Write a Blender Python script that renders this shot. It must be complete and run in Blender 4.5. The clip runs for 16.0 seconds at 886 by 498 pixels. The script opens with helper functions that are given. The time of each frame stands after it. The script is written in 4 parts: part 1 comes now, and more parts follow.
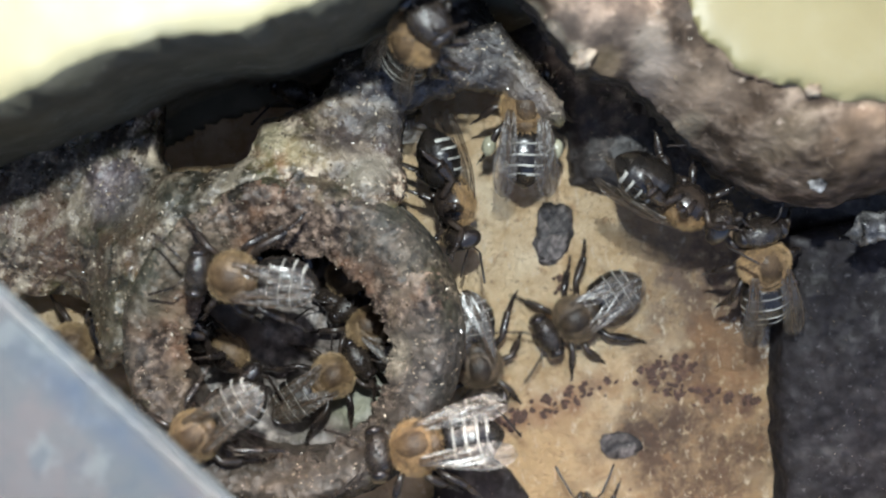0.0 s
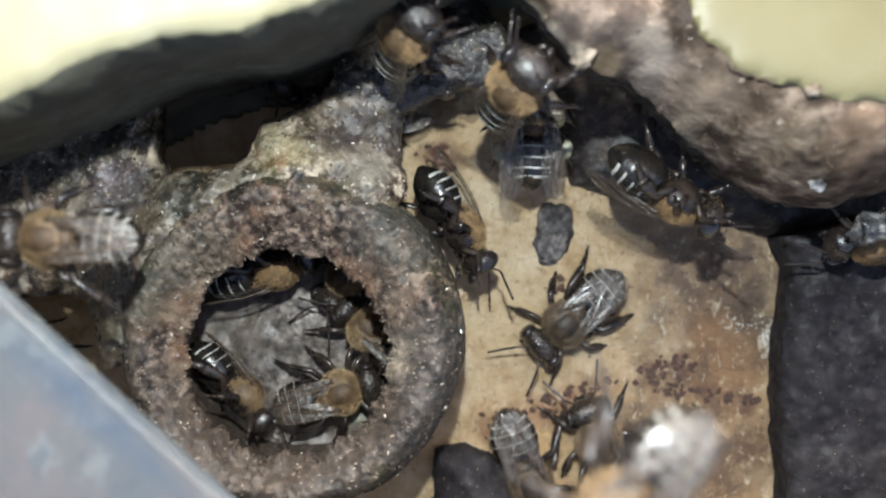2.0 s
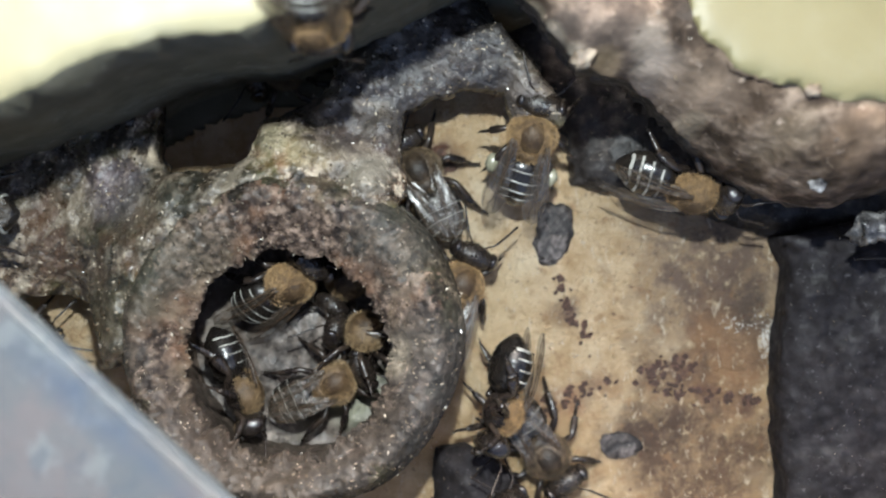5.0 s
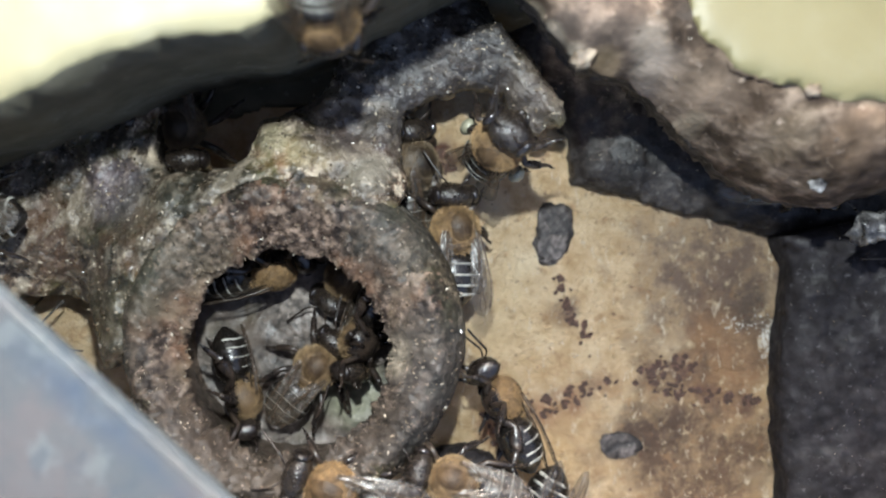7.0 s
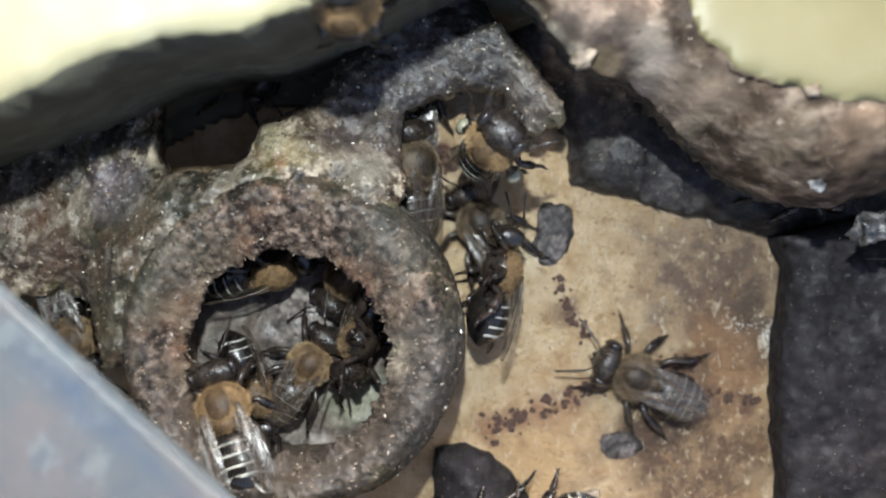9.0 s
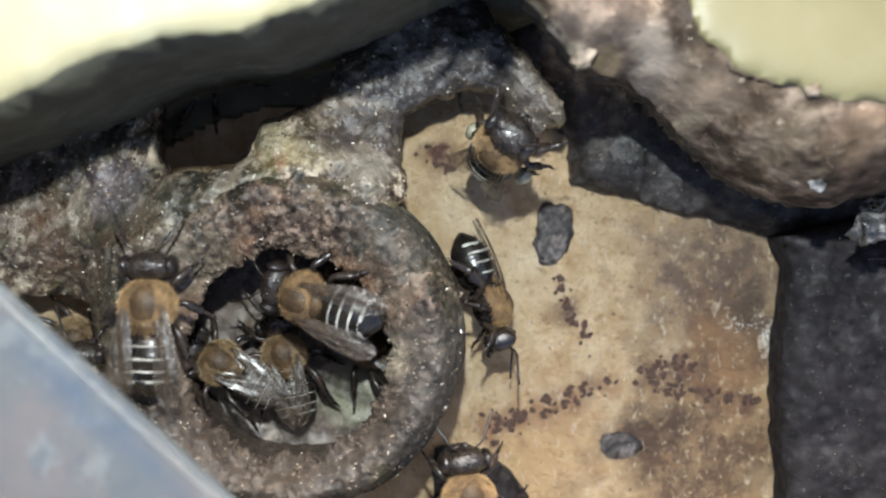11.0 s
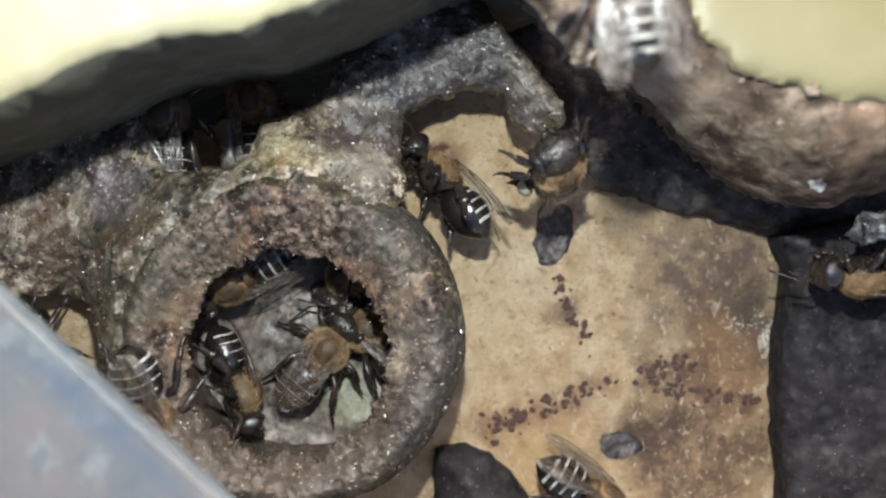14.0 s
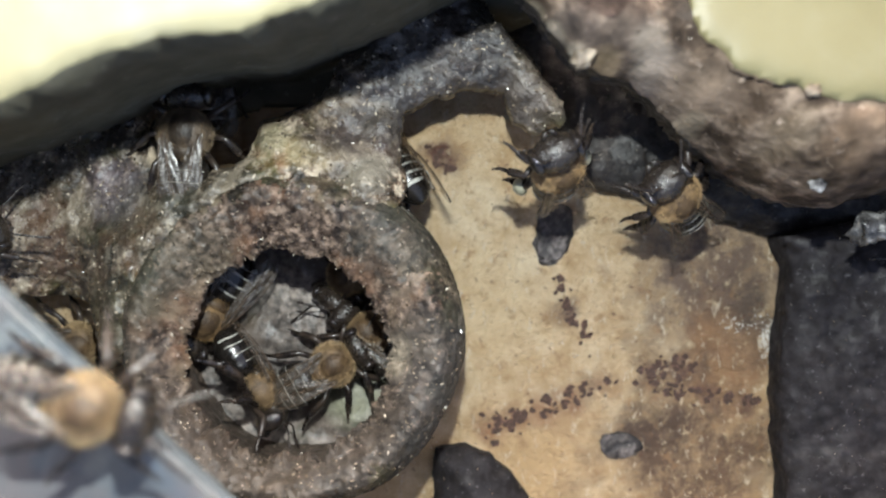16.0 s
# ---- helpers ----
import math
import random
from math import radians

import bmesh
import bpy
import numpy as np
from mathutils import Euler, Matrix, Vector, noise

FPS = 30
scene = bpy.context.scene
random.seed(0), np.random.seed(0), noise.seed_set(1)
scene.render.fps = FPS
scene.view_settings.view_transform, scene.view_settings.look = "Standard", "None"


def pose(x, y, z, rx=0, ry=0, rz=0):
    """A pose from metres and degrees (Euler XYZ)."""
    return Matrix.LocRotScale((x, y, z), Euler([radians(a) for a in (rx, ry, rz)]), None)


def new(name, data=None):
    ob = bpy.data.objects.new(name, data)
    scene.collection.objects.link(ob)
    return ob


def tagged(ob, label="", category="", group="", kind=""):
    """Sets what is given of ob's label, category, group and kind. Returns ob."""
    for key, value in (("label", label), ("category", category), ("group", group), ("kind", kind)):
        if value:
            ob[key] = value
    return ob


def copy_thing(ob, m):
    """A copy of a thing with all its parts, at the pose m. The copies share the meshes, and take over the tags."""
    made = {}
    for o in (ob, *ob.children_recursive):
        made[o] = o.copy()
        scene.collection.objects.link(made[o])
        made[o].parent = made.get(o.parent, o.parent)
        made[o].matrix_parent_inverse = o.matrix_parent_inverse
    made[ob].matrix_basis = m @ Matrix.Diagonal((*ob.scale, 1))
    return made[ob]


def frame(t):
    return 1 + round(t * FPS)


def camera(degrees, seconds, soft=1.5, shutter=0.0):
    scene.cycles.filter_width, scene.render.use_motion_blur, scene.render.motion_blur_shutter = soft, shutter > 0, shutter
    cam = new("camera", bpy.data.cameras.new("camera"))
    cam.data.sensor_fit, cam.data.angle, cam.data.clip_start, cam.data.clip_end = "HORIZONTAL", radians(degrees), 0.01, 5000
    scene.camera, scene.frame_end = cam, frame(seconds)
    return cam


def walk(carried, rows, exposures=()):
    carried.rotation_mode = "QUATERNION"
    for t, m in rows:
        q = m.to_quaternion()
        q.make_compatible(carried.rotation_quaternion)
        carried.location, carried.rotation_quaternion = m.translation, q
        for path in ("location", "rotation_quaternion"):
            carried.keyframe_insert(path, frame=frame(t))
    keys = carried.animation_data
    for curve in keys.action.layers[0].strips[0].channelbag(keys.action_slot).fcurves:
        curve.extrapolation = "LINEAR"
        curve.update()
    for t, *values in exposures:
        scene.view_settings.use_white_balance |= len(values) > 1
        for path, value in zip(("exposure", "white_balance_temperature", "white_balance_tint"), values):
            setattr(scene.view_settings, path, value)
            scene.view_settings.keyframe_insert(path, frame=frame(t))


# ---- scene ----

# Camera: held still, straight above the opened nest box.
EYE = 90.0  # millimetres above the floor board
cam = camera(2 * math.degrees(math.atan(39.2 / EYE)), 16.0, 2.05, 0.3)
cam.data.dof.use_dof = True
cam.data.dof.focus_distance = 0.080
cam.data.dof.aperture_fstop = 27.0
walk(cam, [(0.0, pose(0, 0, EYE / 1000)), (16.0, pose(0, 0, EYE / 1000))], exposures=[(0.0, 1.46, 6230, 10), (9.2, 1.46, 6230, 10), (11.3, 1.46, 6300, 10), (13.0, 1.46, 6320, 10), (14.0, 1.46, 6420, 10), (16.0, 1.46, 6420, 10)])

# Light: the phone's own torch a little behind the lens, and dim open sky.
world = bpy.data.worlds.new("sky")
world.use_nodes = True
scene.world = world
sky = world.node_tree.nodes.new("ShaderNodeTexSky")
sky.sky_type, sky.sun_disc = "NISHITA", False
sky.sun_elevation, sky.sun_rotation = radians(35), 0.0
sky.air_density, sky.dust_density, sky.ozone_density = 0.7, 6.0, 0.5
world.node_tree.links.new(sky.outputs[0], world.node_tree.nodes["Background"].inputs[0])
world.node_tree.nodes["Background"].inputs[1].default_value = 0.15
lamp = bpy.data.lights.new("torch", "POINT")
lamp.energy, lamp.shadow_soft_size, lamp.color = 0.190, 0.0012, (0.925, 1.0, 0.97)
new("torch", lamp).location = (0.0, 0.022, EYE / 1000)


# ---------------------------------------------------------------- tools
def plan(u, v, z):
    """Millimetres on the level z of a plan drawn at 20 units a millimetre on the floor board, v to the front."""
    k = 0.05 * (EYE - z) / EYE
    return ((u - 784) * k, (441 - v) * k)


def fbm(x, y, z, f, octaves=4):
    return noise.fractal(Vector((x * f, y * f, z * f)), 0.9, 2.1, octaves)


def mesh_of(name, verts, faces, material, smooth=True):
    me = bpy.data.meshes.new(name)
    me.from_pydata([(x / 1000, y / 1000, z / 1000) for x, y, z in verts], [], faces)
    for m in (material if isinstance(material, (list, tuple)) else [material]):
        me.materials.append(m)
    if smooth:
        me.polygons.foreach_set("use_smooth", [True] * len(me.polygons))
    me.update()
    return me


def wrap_round(me, centre):
    """Places drawn out round a centre (millimetres), for strands that run round it."""
    co = np.empty(len(me.vertices) * 3)
    me.vertices.foreach_get("co", co)
    co = co.reshape(-1, 3)
    d = co[:, :2] - np.array(centre) / 1000
    out = np.column_stack((0.2 * d, np.hypot(d[:, 0], d[:, 1]) + co[:, 2]))
    me.attributes.new("wrap", "FLOAT_VECTOR", "POINT").data.foreach_set("vector", out.ravel().astype(np.float32))


def part(name, me, parent, label="", kind=""):
    ob = new(name, me)
    ob.parent = parent
    return tagged(ob, label, "", "", kind)


def thing(name, me, label, category, group="", kind=""):
    return tagged(new(name, me), label, category, group, kind)


def spline(points, n, closed=False):
    """Catmull-Rom through a few points, n samples a span."""
    p = [np.array(q, float) for q in points]
    k, out = len(p), []
    for i in range(k if closed else k - 1):
        g = (lambda j: p[j % k]) if closed else (lambda j: p[min(max(j, 0), k - 1)])
        a, b, c, d = g(i - 1), g(i), g(i + 1), g(i + 2)
        for s in range(n):
            t = s / n
            out.append(0.5 * (2 * b + (c - a) * t + (2 * a - 5 * b + 4 * c - d) * t * t + (3 * b - a - 3 * c + d) * t ** 3))
    if not closed:
        out.append(p[-1])
    return np.array(out)


def outline_distance(poly, x, y):
    """Signed distance to a closed outline, positive inside (x, y: arrays)."""
    best = np.full(x.shape, 1e9)
    inside = np.zeros(x.shape, bool)
    for (ax, ay), (bx, by) in zip(poly, np.roll(poly, -1, axis=0)):
        ex, ey = bx - ax, by - ay
        t = np.clip(((x - ax) * ex + (y - ay) * ey) / (ex * ex + ey * ey + 1e-12), 0, 1)
        best = np.minimum(best, (x - ax - t * ex) ** 2 + (y - ay - t * ey) ** 2)
        cross = (ay > y) != (by > y)
        inside ^= cross & (x < (bx - ax) * (y - ay) / (by - ay + 1e-12) + ax)
    return np.where(inside, 1, -1) * np.sqrt(best)


def slab(name, box, step, inside, height, thickness, material, side=None, ragged=0.25, f=0.9, foot=0.0):
    """A lump or sheet with an uneven top: inside(x, y) is positive on it, height(x, y, d) its top, thickness(x, y) its depth.
    foot: how far its lower edge spreads outwards."""
    xs, ys = np.arange(box[0], box[2] + step, step), np.arange(box[1], box[3] + step, step)
    X, Y = np.meshgrid(xs, ys, indexing="ij")

    def field(x, y):
        w = np.array([fbm(a, b, 3.0, f, 5) for a, b in zip(x.ravel(), y.ravel())]).reshape(x.shape)
        return inside(x, y) + ragged * w
    F = field(X, Y)
    keep = (F[:-1, :-1] > 0) | (F[1:, :-1] > 0) | (F[:-1, 1:] > 0) | (F[1:, 1:] > 0)
    gx, gy = np.gradient(F, step)
    index, verts, dist = {}, [], []

    def vertex(i, j):
        if (i, j) not in index:
            x, y, d = X[i, j], Y[i, j], F[i, j]
            if d < 0:
                n2 = gx[i, j] ** 2 + gy[i, j] ** 2 + 1e-6
                s = min(-d / n2, 1.5 * step / math.sqrt(n2))
                x, y, d = x + gx[i, j] * s, y + gy[i, j] * s, 0.0
            index[i, j] = len(verts)
            verts.append((x, y))
            dist.append(d)
        return index[i, j]
    top = [tuple(vertex(*c) for c in ((i, j), (i + 1, j), (i + 1, j + 1), (i, j + 1))) for i, j in zip(*np.nonzero(keep))]
    edges = {}
    for q in top:
        for a, b in zip(q, q[1:] + q[:1]):
            edges[a, b] = 1
    rim = [e for e in edges if (e[1], e[0]) not in edges]
    n = len(verts)
    out = [(x, y, height(x, y, d)) for (x, y), d in zip(verts, dist)]
    normal = np.zeros((n, 2))
    for a, b in rim:
        e = np.subtract(verts[b], verts[a])
        m = np.array((e[1], -e[0])) / (np.hypot(*e) + 1e-9)
        normal[a] += m
        normal[b] += m
    normal /= np.maximum(np.hypot(normal[:, 0], normal[:, 1]), 1e-6)[:, None]
    low = [(x + foot * nx, y + foot * ny, z - thickness(x, y)) for (x, y, z), (nx, ny) in zip(out, normal)]
    faces = top + [tuple(n + i for i in reversed(q)) for q in top]
    marks = [0] * len(top) + [1] * len(top)
    mid = {}
    levels = 5 if side else 1
    verts3 = out + low
    for a, b in rim:
        for v in (a, b):
            if v not in mid:
                chain = [v]
                for k in range(1, levels):
                    p, q, t = np.array(out[v]), np.array(low[v]), k / levels
                    w = p + (q - p) * np.array((t ** 1.5, t ** 1.5, t))
                    w[:2] += normal[v] * 0.3 * fbm(w[0], w[1], w[2], 0.4)
                    chain.append(len(verts3))
                    verts3.append(tuple(w))
                mid[v] = chain + [n + v]
        for k in range(levels):
            faces.append((mid[b][k], mid[a][k], mid[a][k + 1], mid[b][k + 1]))
            marks.append(1)
    me = mesh_of(name, verts3, faces, [material, side or material])
    me.polygons.foreach_set("material_index", marks)
    return me


# ---------------------------------------------------------------- materials
class Nodes:
    def __init__(self, name, wrap=False):
        self.mat = bpy.data.materials.new(name)
        self.mat.use_nodes = True
        self.t = self.mat.node_tree
        self.bsdf = self.t.nodes["Principled BSDF"]
        self.place = self.t.nodes.new("ShaderNodeTexCoord").outputs["Object"]
        if wrap:
            # drawn out round the pot
            a = self.t.nodes.new("ShaderNodeAttribute")
            a.attribute_name = "wrap"
            self.wrap = a.outputs["Vector"]

    def link(self, a, b):
        self.t.links.new(a, b)

    def noise(self, scale, detail=6.0, rough=0.6, stretch=None, wavy=0.0):
        n = self.t.nodes.new("ShaderNodeTexNoise")
        n.inputs["Scale"].default_value = scale
        n.inputs["Detail"].default_value, n.inputs["Roughness"].default_value = detail, rough
        n.inputs["Distortion"].default_value = wavy
        src = self.place
        if stretch:
            m = self.t.nodes.new("ShaderNodeMapping")
            m.inputs["Scale"].default_value = stretch
            self.link(src, m.inputs[0])
            src = m.outputs[0]
        self.link(src, n.inputs["Vector"])
        return n.outputs[0]

    def ramp(self, value, stops):
        r = self.t.nodes.new("ShaderNodeValToRGB")
        e = r.color_ramp.elements
        while len(e) < len(stops):
            e.new(0.5)
        for k, (at, col) in zip(e, stops):
            k.position, k.color = at, (*col, 1) if len(col) == 3 else col
        self.link(value, r.inputs[0])
        return r.outputs[0]

    def mix(self, fac, a, b, blend="MIX"):
        m = self.t.nodes.new("ShaderNodeMix")
        m.data_type, m.blend_type = "RGBA", blend
        for s, v in ((m.inputs[0], fac), (m.inputs[6], a), (m.inputs[7], b)):
            if hasattr(v, "is_linked"):
                self.link(v, s)
            else:
                s.default_value = v if isinstance(v, (int, float)) else (*v, 1)
        return m.outputs[2]

    def spot(self, x, y, size, edge=0.35, fray=0.6, f=300):
        """1 on a frayed spot at x, y millimetres, 0 off it."""
        wob = self.t.nodes.new("ShaderNodeMix")
        wob.data_type, wob.blend_type = "RGBA", "LINEAR_LIGHT"
        wob.inputs[0].default_value = fray * size / 1000
        self.link(self.place, wob.inputs[6])
        n = self.t.nodes.new("ShaderNodeTexNoise")
        n.inputs["Scale"].default_value, n.inputs["Detail"].default_value = f, 6.0
        self.link(self.place, n.inputs["Vector"])
        self.link(n.outputs[1], wob.inputs[7])
        m = self.t.nodes.new("ShaderNodeMapping")
        m.inputs["Location"].default_value = (-x / size, -y / size, 0)
        m.inputs["Scale"].default_value = (1000 / size, 1000 / size, 0)
        self.link(wob.outputs[2], m.inputs[0])
        ln = self.t.nodes.new("ShaderNodeVectorMath")
        ln.operation = "LENGTH"
        self.link(m.outputs[0], ln.inputs[0])
        return self.grey(ln.outputs["Value"], 1 - edge, 1 + edge, 1.0, 0.0)

    def times(self, a, b):
        m = self.t.nodes.new("ShaderNodeMath")
        m.operation = "MULTIPLY"
        for k, v in enumerate((a, b)):
            if hasattr(v, "is_linked"):
                self.link(v, m.inputs[k])
            else:
                m.inputs[k].default_value = v
        return m.outputs[0]

    def grey(self, value, lo, hi, a=0.0, b=1.0):
        r = self.t.nodes.new("ShaderNodeMapRange")
        for k, v in zip((1, 2, 3, 4), (lo, hi, a, b)):
            r.inputs[k].default_value = v
        self.link(value, r.inputs[0])
        return r.outputs[0]

    def bump(self, value, height, strength=1.0, before=None):
        b = self.t.nodes.new("ShaderNodeBump")
        b.inputs["Strength"].default_value, b.inputs["Distance"].default_value = strength, height
        self.link(value, b.inputs["Height"])
        if before is not None:
            self.link(before, b.inputs["Normal"])
        self.link(b.outputs[0], self.bsdf.inputs["Normal"])
        return b.outputs[0]

    def finish(self, colour, rough=0.6, **more):
        for name, v in (("Base Color", colour), ("Roughness", rough), *((k.replace("_", " "), v) for k, v in more.items())):
            s = self.bsdf.inputs[name]
            if hasattr(v, "is_linked"):
                self.link(v, s)
            else:
                s.default_value = (*v, 1) if isinstance(v, tuple) and len(v) == 3 else v
        return self.mat


def cerumen(name, dark, mid, pale, fine=1400, pale_at=0.66, rough=0.5, relief=0.00025, gloss=0.5, tint=None, wavy=0.0, spots=(), patchy=(0.45, 1.25), streak=0.0, tint_b=None, strand_size=900):
    """Bee wax mixed with resin: grains, streaks, tinted patches and pale crumbs."""
    k = Nodes(name, streak > 0)
    big, grain = k.noise(170, 6, 0.65, None, wavy), k.noise(fine, 5, 0.6, None, wavy * 2)
    col = k.ramp(grain, [(0.39, dark), (0.50, mid), (pale_at - 0.03, pale)])
    patch = k.ramp(big, [(0.42, (patchy[0],) * 3), (0.60, (patchy[1],) * 3)])
    col = k.mix(1.0, col, patch, "MULTIPLY")
    if tint:
        col = k.mix(k.grey(k.noise(230, 5, 0.6, None, wavy), 0.52, 0.66, 0, 0.75), col, tint)
    if tint_b:
        col = k.mix(k.grey(k.noise(140, 5, 0.6, (1.7, 1.3, 1), wavy), 0.53, 0.63, 0, 0.7), col, tint_b)
    if streak:
        # drawn-out strands of wax and resin
        strand = k.t.nodes.new("ShaderNodeTexNoise")
        strand.inputs["Scale"].default_value, strand.inputs["Detail"].default_value, strand.inputs["Distortion"].default_value = strand_size, 4, 0.4
        k.link(k.wrap, strand.inputs["Vector"])
        col = k.mix(k.grey(strand.outputs[0], 0.56, 0.68, 0, streak), col, pale)
        col = k.mix(k.grey(strand.outputs[0], 0.44, 0.34, 0, streak), col, dark)
    for x, y, size, amount, tone in spots:
        col = k.mix(k.times(k.spot(x, y, size), amount), col, k.mix(k.grey(grain, 0.3, 0.7), tuple(c * 0.45 for c in tone), tone))
    speck = k.grey(k.noise(fine * 1.8, 4, 0.65), 0.62, 0.69, 0, 0.6)
    col = k.mix(speck, col, tuple(min(1, c * 1.3 + 0.05) for c in pale))
    n = k.bump(k.noise(fine * 0.4, 6, 0.65), relief)
    n = k.bump(grain, relief * 0.7, 1.0, n)
    if streak:
        k.bump(strand.outputs[0], relief * 0.8, 1.0, n)
    return k.finish(col, k.grey(k.noise(fine * 0.7, 4), 0.35, 0.65, rough - 0.22, rough + 0.22), Specular_IOR_Level=gloss)


def fleck_wax():
    k = Nodes("wax_flecks_and_glints")
    g = k.t.nodes.new("ShaderNodeNewGeometry")
    # flakes of wax; the palest tones also stand in for glints
    col = k.ramp(g.outputs["Random Per Island"], [(0.0, (0.03, 0.024, 0.018)), (0.45, (0.09, 0.068, 0.05)), (0.75, (0.20, 0.155, 0.11)), (1.0, (0.50, 0.44, 0.35))])
    return k.finish(col, 0.25)


FLECK = fleck_wax()
POT_BLOTS = ((-0.6, -8.6, 4.5, 0.8, (0.055, 0.05, 0.045)), (-1, -14.7, 3.5, 0.8, (0.045, 0.04, 0.036)), (-3.6, 0.9, 3.5, 0.6, (0.075, 0.07, 0.058)), (-22.8, -1.7, 4, 0.7, (0.06, 0.058, 0.042)), (-24.7, -7.8, 3, 0.6, (0.07, 0.06, 0.05)), (-4, -8, 1.5, 0.6, (0.36, 0.3, 0.22)),)
# wide tones, most of them darkening the front of the rim
POT_TONES = ((-11, -18.4, 5, 0.8, (0.066, 0.050, 0.038)), (-18.6, -15.8, 4, 0.8, (0.064, 0.049, 0.038)), (-5.2, -15, 4.5, 0.8, (0.056, 0.045, 0.036)), (-12, -17.6, 4, 0.75, (0.062, 0.048, 0.037)), (-18.2, -14.8, 3, 0.6, (0.062, 0.048, 0.038)), (-9.4, -15, 2.6, 0.55, (0.065, 0.05, 0.04)), (-6.5, -15.8, 3, 0.6, (0.06, 0.05, 0.042)), (-20.5, -12, 3, 0.5, (0.07, 0.052, 0.042)), (-17.5, 0.2, 2.4, 0.5, (0.06, 0.055, 0.038)),)
POT = cerumen("grainy_cerumen", (0.026, 0.016, 0.011), (0.095, 0.066, 0.049), (0.24, 0.172, 0.127), 1350, 0.68, 0.5, 0.0002, 0.3, tint=(0.145, 0.075, 0.042), patchy=(0.5, 1.3), tint_b=(0.20, 0.145, 0.095),
              spots=POT_BLOTS + POT_TONES)
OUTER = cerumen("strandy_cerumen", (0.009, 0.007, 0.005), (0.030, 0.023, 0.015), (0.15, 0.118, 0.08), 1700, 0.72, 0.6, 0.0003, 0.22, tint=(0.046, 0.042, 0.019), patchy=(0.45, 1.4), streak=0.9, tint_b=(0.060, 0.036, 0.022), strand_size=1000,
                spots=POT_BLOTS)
SHEET_BLOTS = ((-13.0, 8.4, 1.2, 0.7, (0.42, 0.36, 0.23)), (-11.0, 7.2, 1.3, 0.6, (0.34, 0.26, 0.14)), (-9.0, 6.8, 1.2, 0.55, (0.33, 0.25, 0.15)), (-8.1, 9.6, 2.6, 0.6, (0.1, 0.076, 0.066)), (-5.6, 8.4, 2.8, 0.6, (0.11, 0.085, 0.075)), (-2.2, 11.6, 3, 0.6, (0.09, 0.075, 0.07)), (-7, 4, 2.2, 0.5, (0.17, 0.125, 0.085)), (0.3, 15.4, 8.5, 0.9, (0.046, 0.041, 0.042)),)
SHEET_SPECKS = ((-25.4, -5.4, 3.6, 0.85, (0.05, 0.044, 0.024)), (7.1, 11.9, 2.6, 0.6, (0.15, 0.12, 0.1)), (-32.2, 2.7, 7, 0.6, (0.05, 0.042, 0.036)), (-25.2, 4.4, 2.4, 0.65, (0.2, 0.165, 0.185)), (-21.8, 1.8, 4.5, 0.65, (0.055, 0.052, 0.038)), (-5.4, 5.6, 1.5, 0.6, (0.28, 0.25, 0.2)), (-19.7, 3.9, 2, 0.6, (0.045, 0.045, 0.034)), (-15.6, 4.7, 2, 0.6, (0.05, 0.048, 0.036)),)
SHEET = cerumen("streaked_cerumen", (0.016, 0.011, 0.006), (0.108, 0.068, 0.043), (0.44, 0.36, 0.265), 1100, 0.66, 0.36, 0.0004, 0.7, tint=(0.095, 0.086, 0.032), wavy=0.15, patchy=(0.28, 1.55), streak=0.9, tint_b=(0.18, 0.088, 0.046), strand_size=850,
                spots=SHEET_BLOTS + SHEET_SPECKS)
BLACK = cerumen("dark_cerumen", (0.010, 0.008, 0.008), (0.016, 0.0135, 0.0145), (0.032, 0.028, 0.029), 900, 0.84, 0.7, 0.00016, 0.2, patchy=(0.85, 1.08))
RIM_BLOTS = ((10.4, 15, 3.2, 0.6, (0.1, 0.078, 0.066)), (5.6, 15.2, 0.9, 0.8, (0.36, 0.3, 0.22)), (6.9, 13.7, 1, 0.85, (0.38, 0.32, 0.25)), (8.4, 12.2, 1, 0.7, (0.36, 0.31, 0.24)), (10.8, 12, 1.1, 0.6, (0.28, 0.2, 0.115)), (13.6, 13.4, 1.2, 0.5, (0.36, 0.30, 0.24)), (14.2, 12.4, 1, 0.6, (0.36, 0.3, 0.24)),)
RIM_SPECKS = ((14.6, 11.6, 1.6, 0.7, (0.34, 0.27, 0.22)), (16.6, 10.6, 1.8, 0.6, (0.3, 0.22, 0.16)), (17.4, 8.6, 0.9, 0.7, (0.34, 0.27, 0.19)), (23, 7.6, 1.6, 0.5, (0.22, 0.165, 0.11)), (27.5, 7.2, 2.2, 0.5, (0.2, 0.13, 0.08)), (29.5, 5, 2, 0.6, (0.045, 0.03, 0.024)),)
RIM = cerumen("brown_cerumen", (0.034, 0.022, 0.014), (0.090, 0.062, 0.043), (0.25, 0.185, 0.135), 480, 0.68, 0.75, 0.0004, 0.2, tint=(0.14, 0.10, 0.072), patchy=(0.5, 1.25),
              spots=RIM_BLOTS + RIM_SPECKS)
# board side below the lip: its shade is mixed into this flat colour
SHADE = cerumen("shaded_wall", (0.085, 0.079, 0.060), (0.098, 0.092, 0.070), (0.115, 0.107, 0.084), 400, 0.82, 0.85, 0.00005, 0.05, patchy=(0.9, 1.05))
PATCH = cerumen("patch_resin", (0.022, 0.018, 0.017), (0.055, 0.045, 0.042), (0.12, 0.10, 0.092), 1300, 0.7, 0.5, 0.0004, 0.4)
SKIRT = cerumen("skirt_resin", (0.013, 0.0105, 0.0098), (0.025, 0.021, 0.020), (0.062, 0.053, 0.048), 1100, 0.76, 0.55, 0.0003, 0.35)
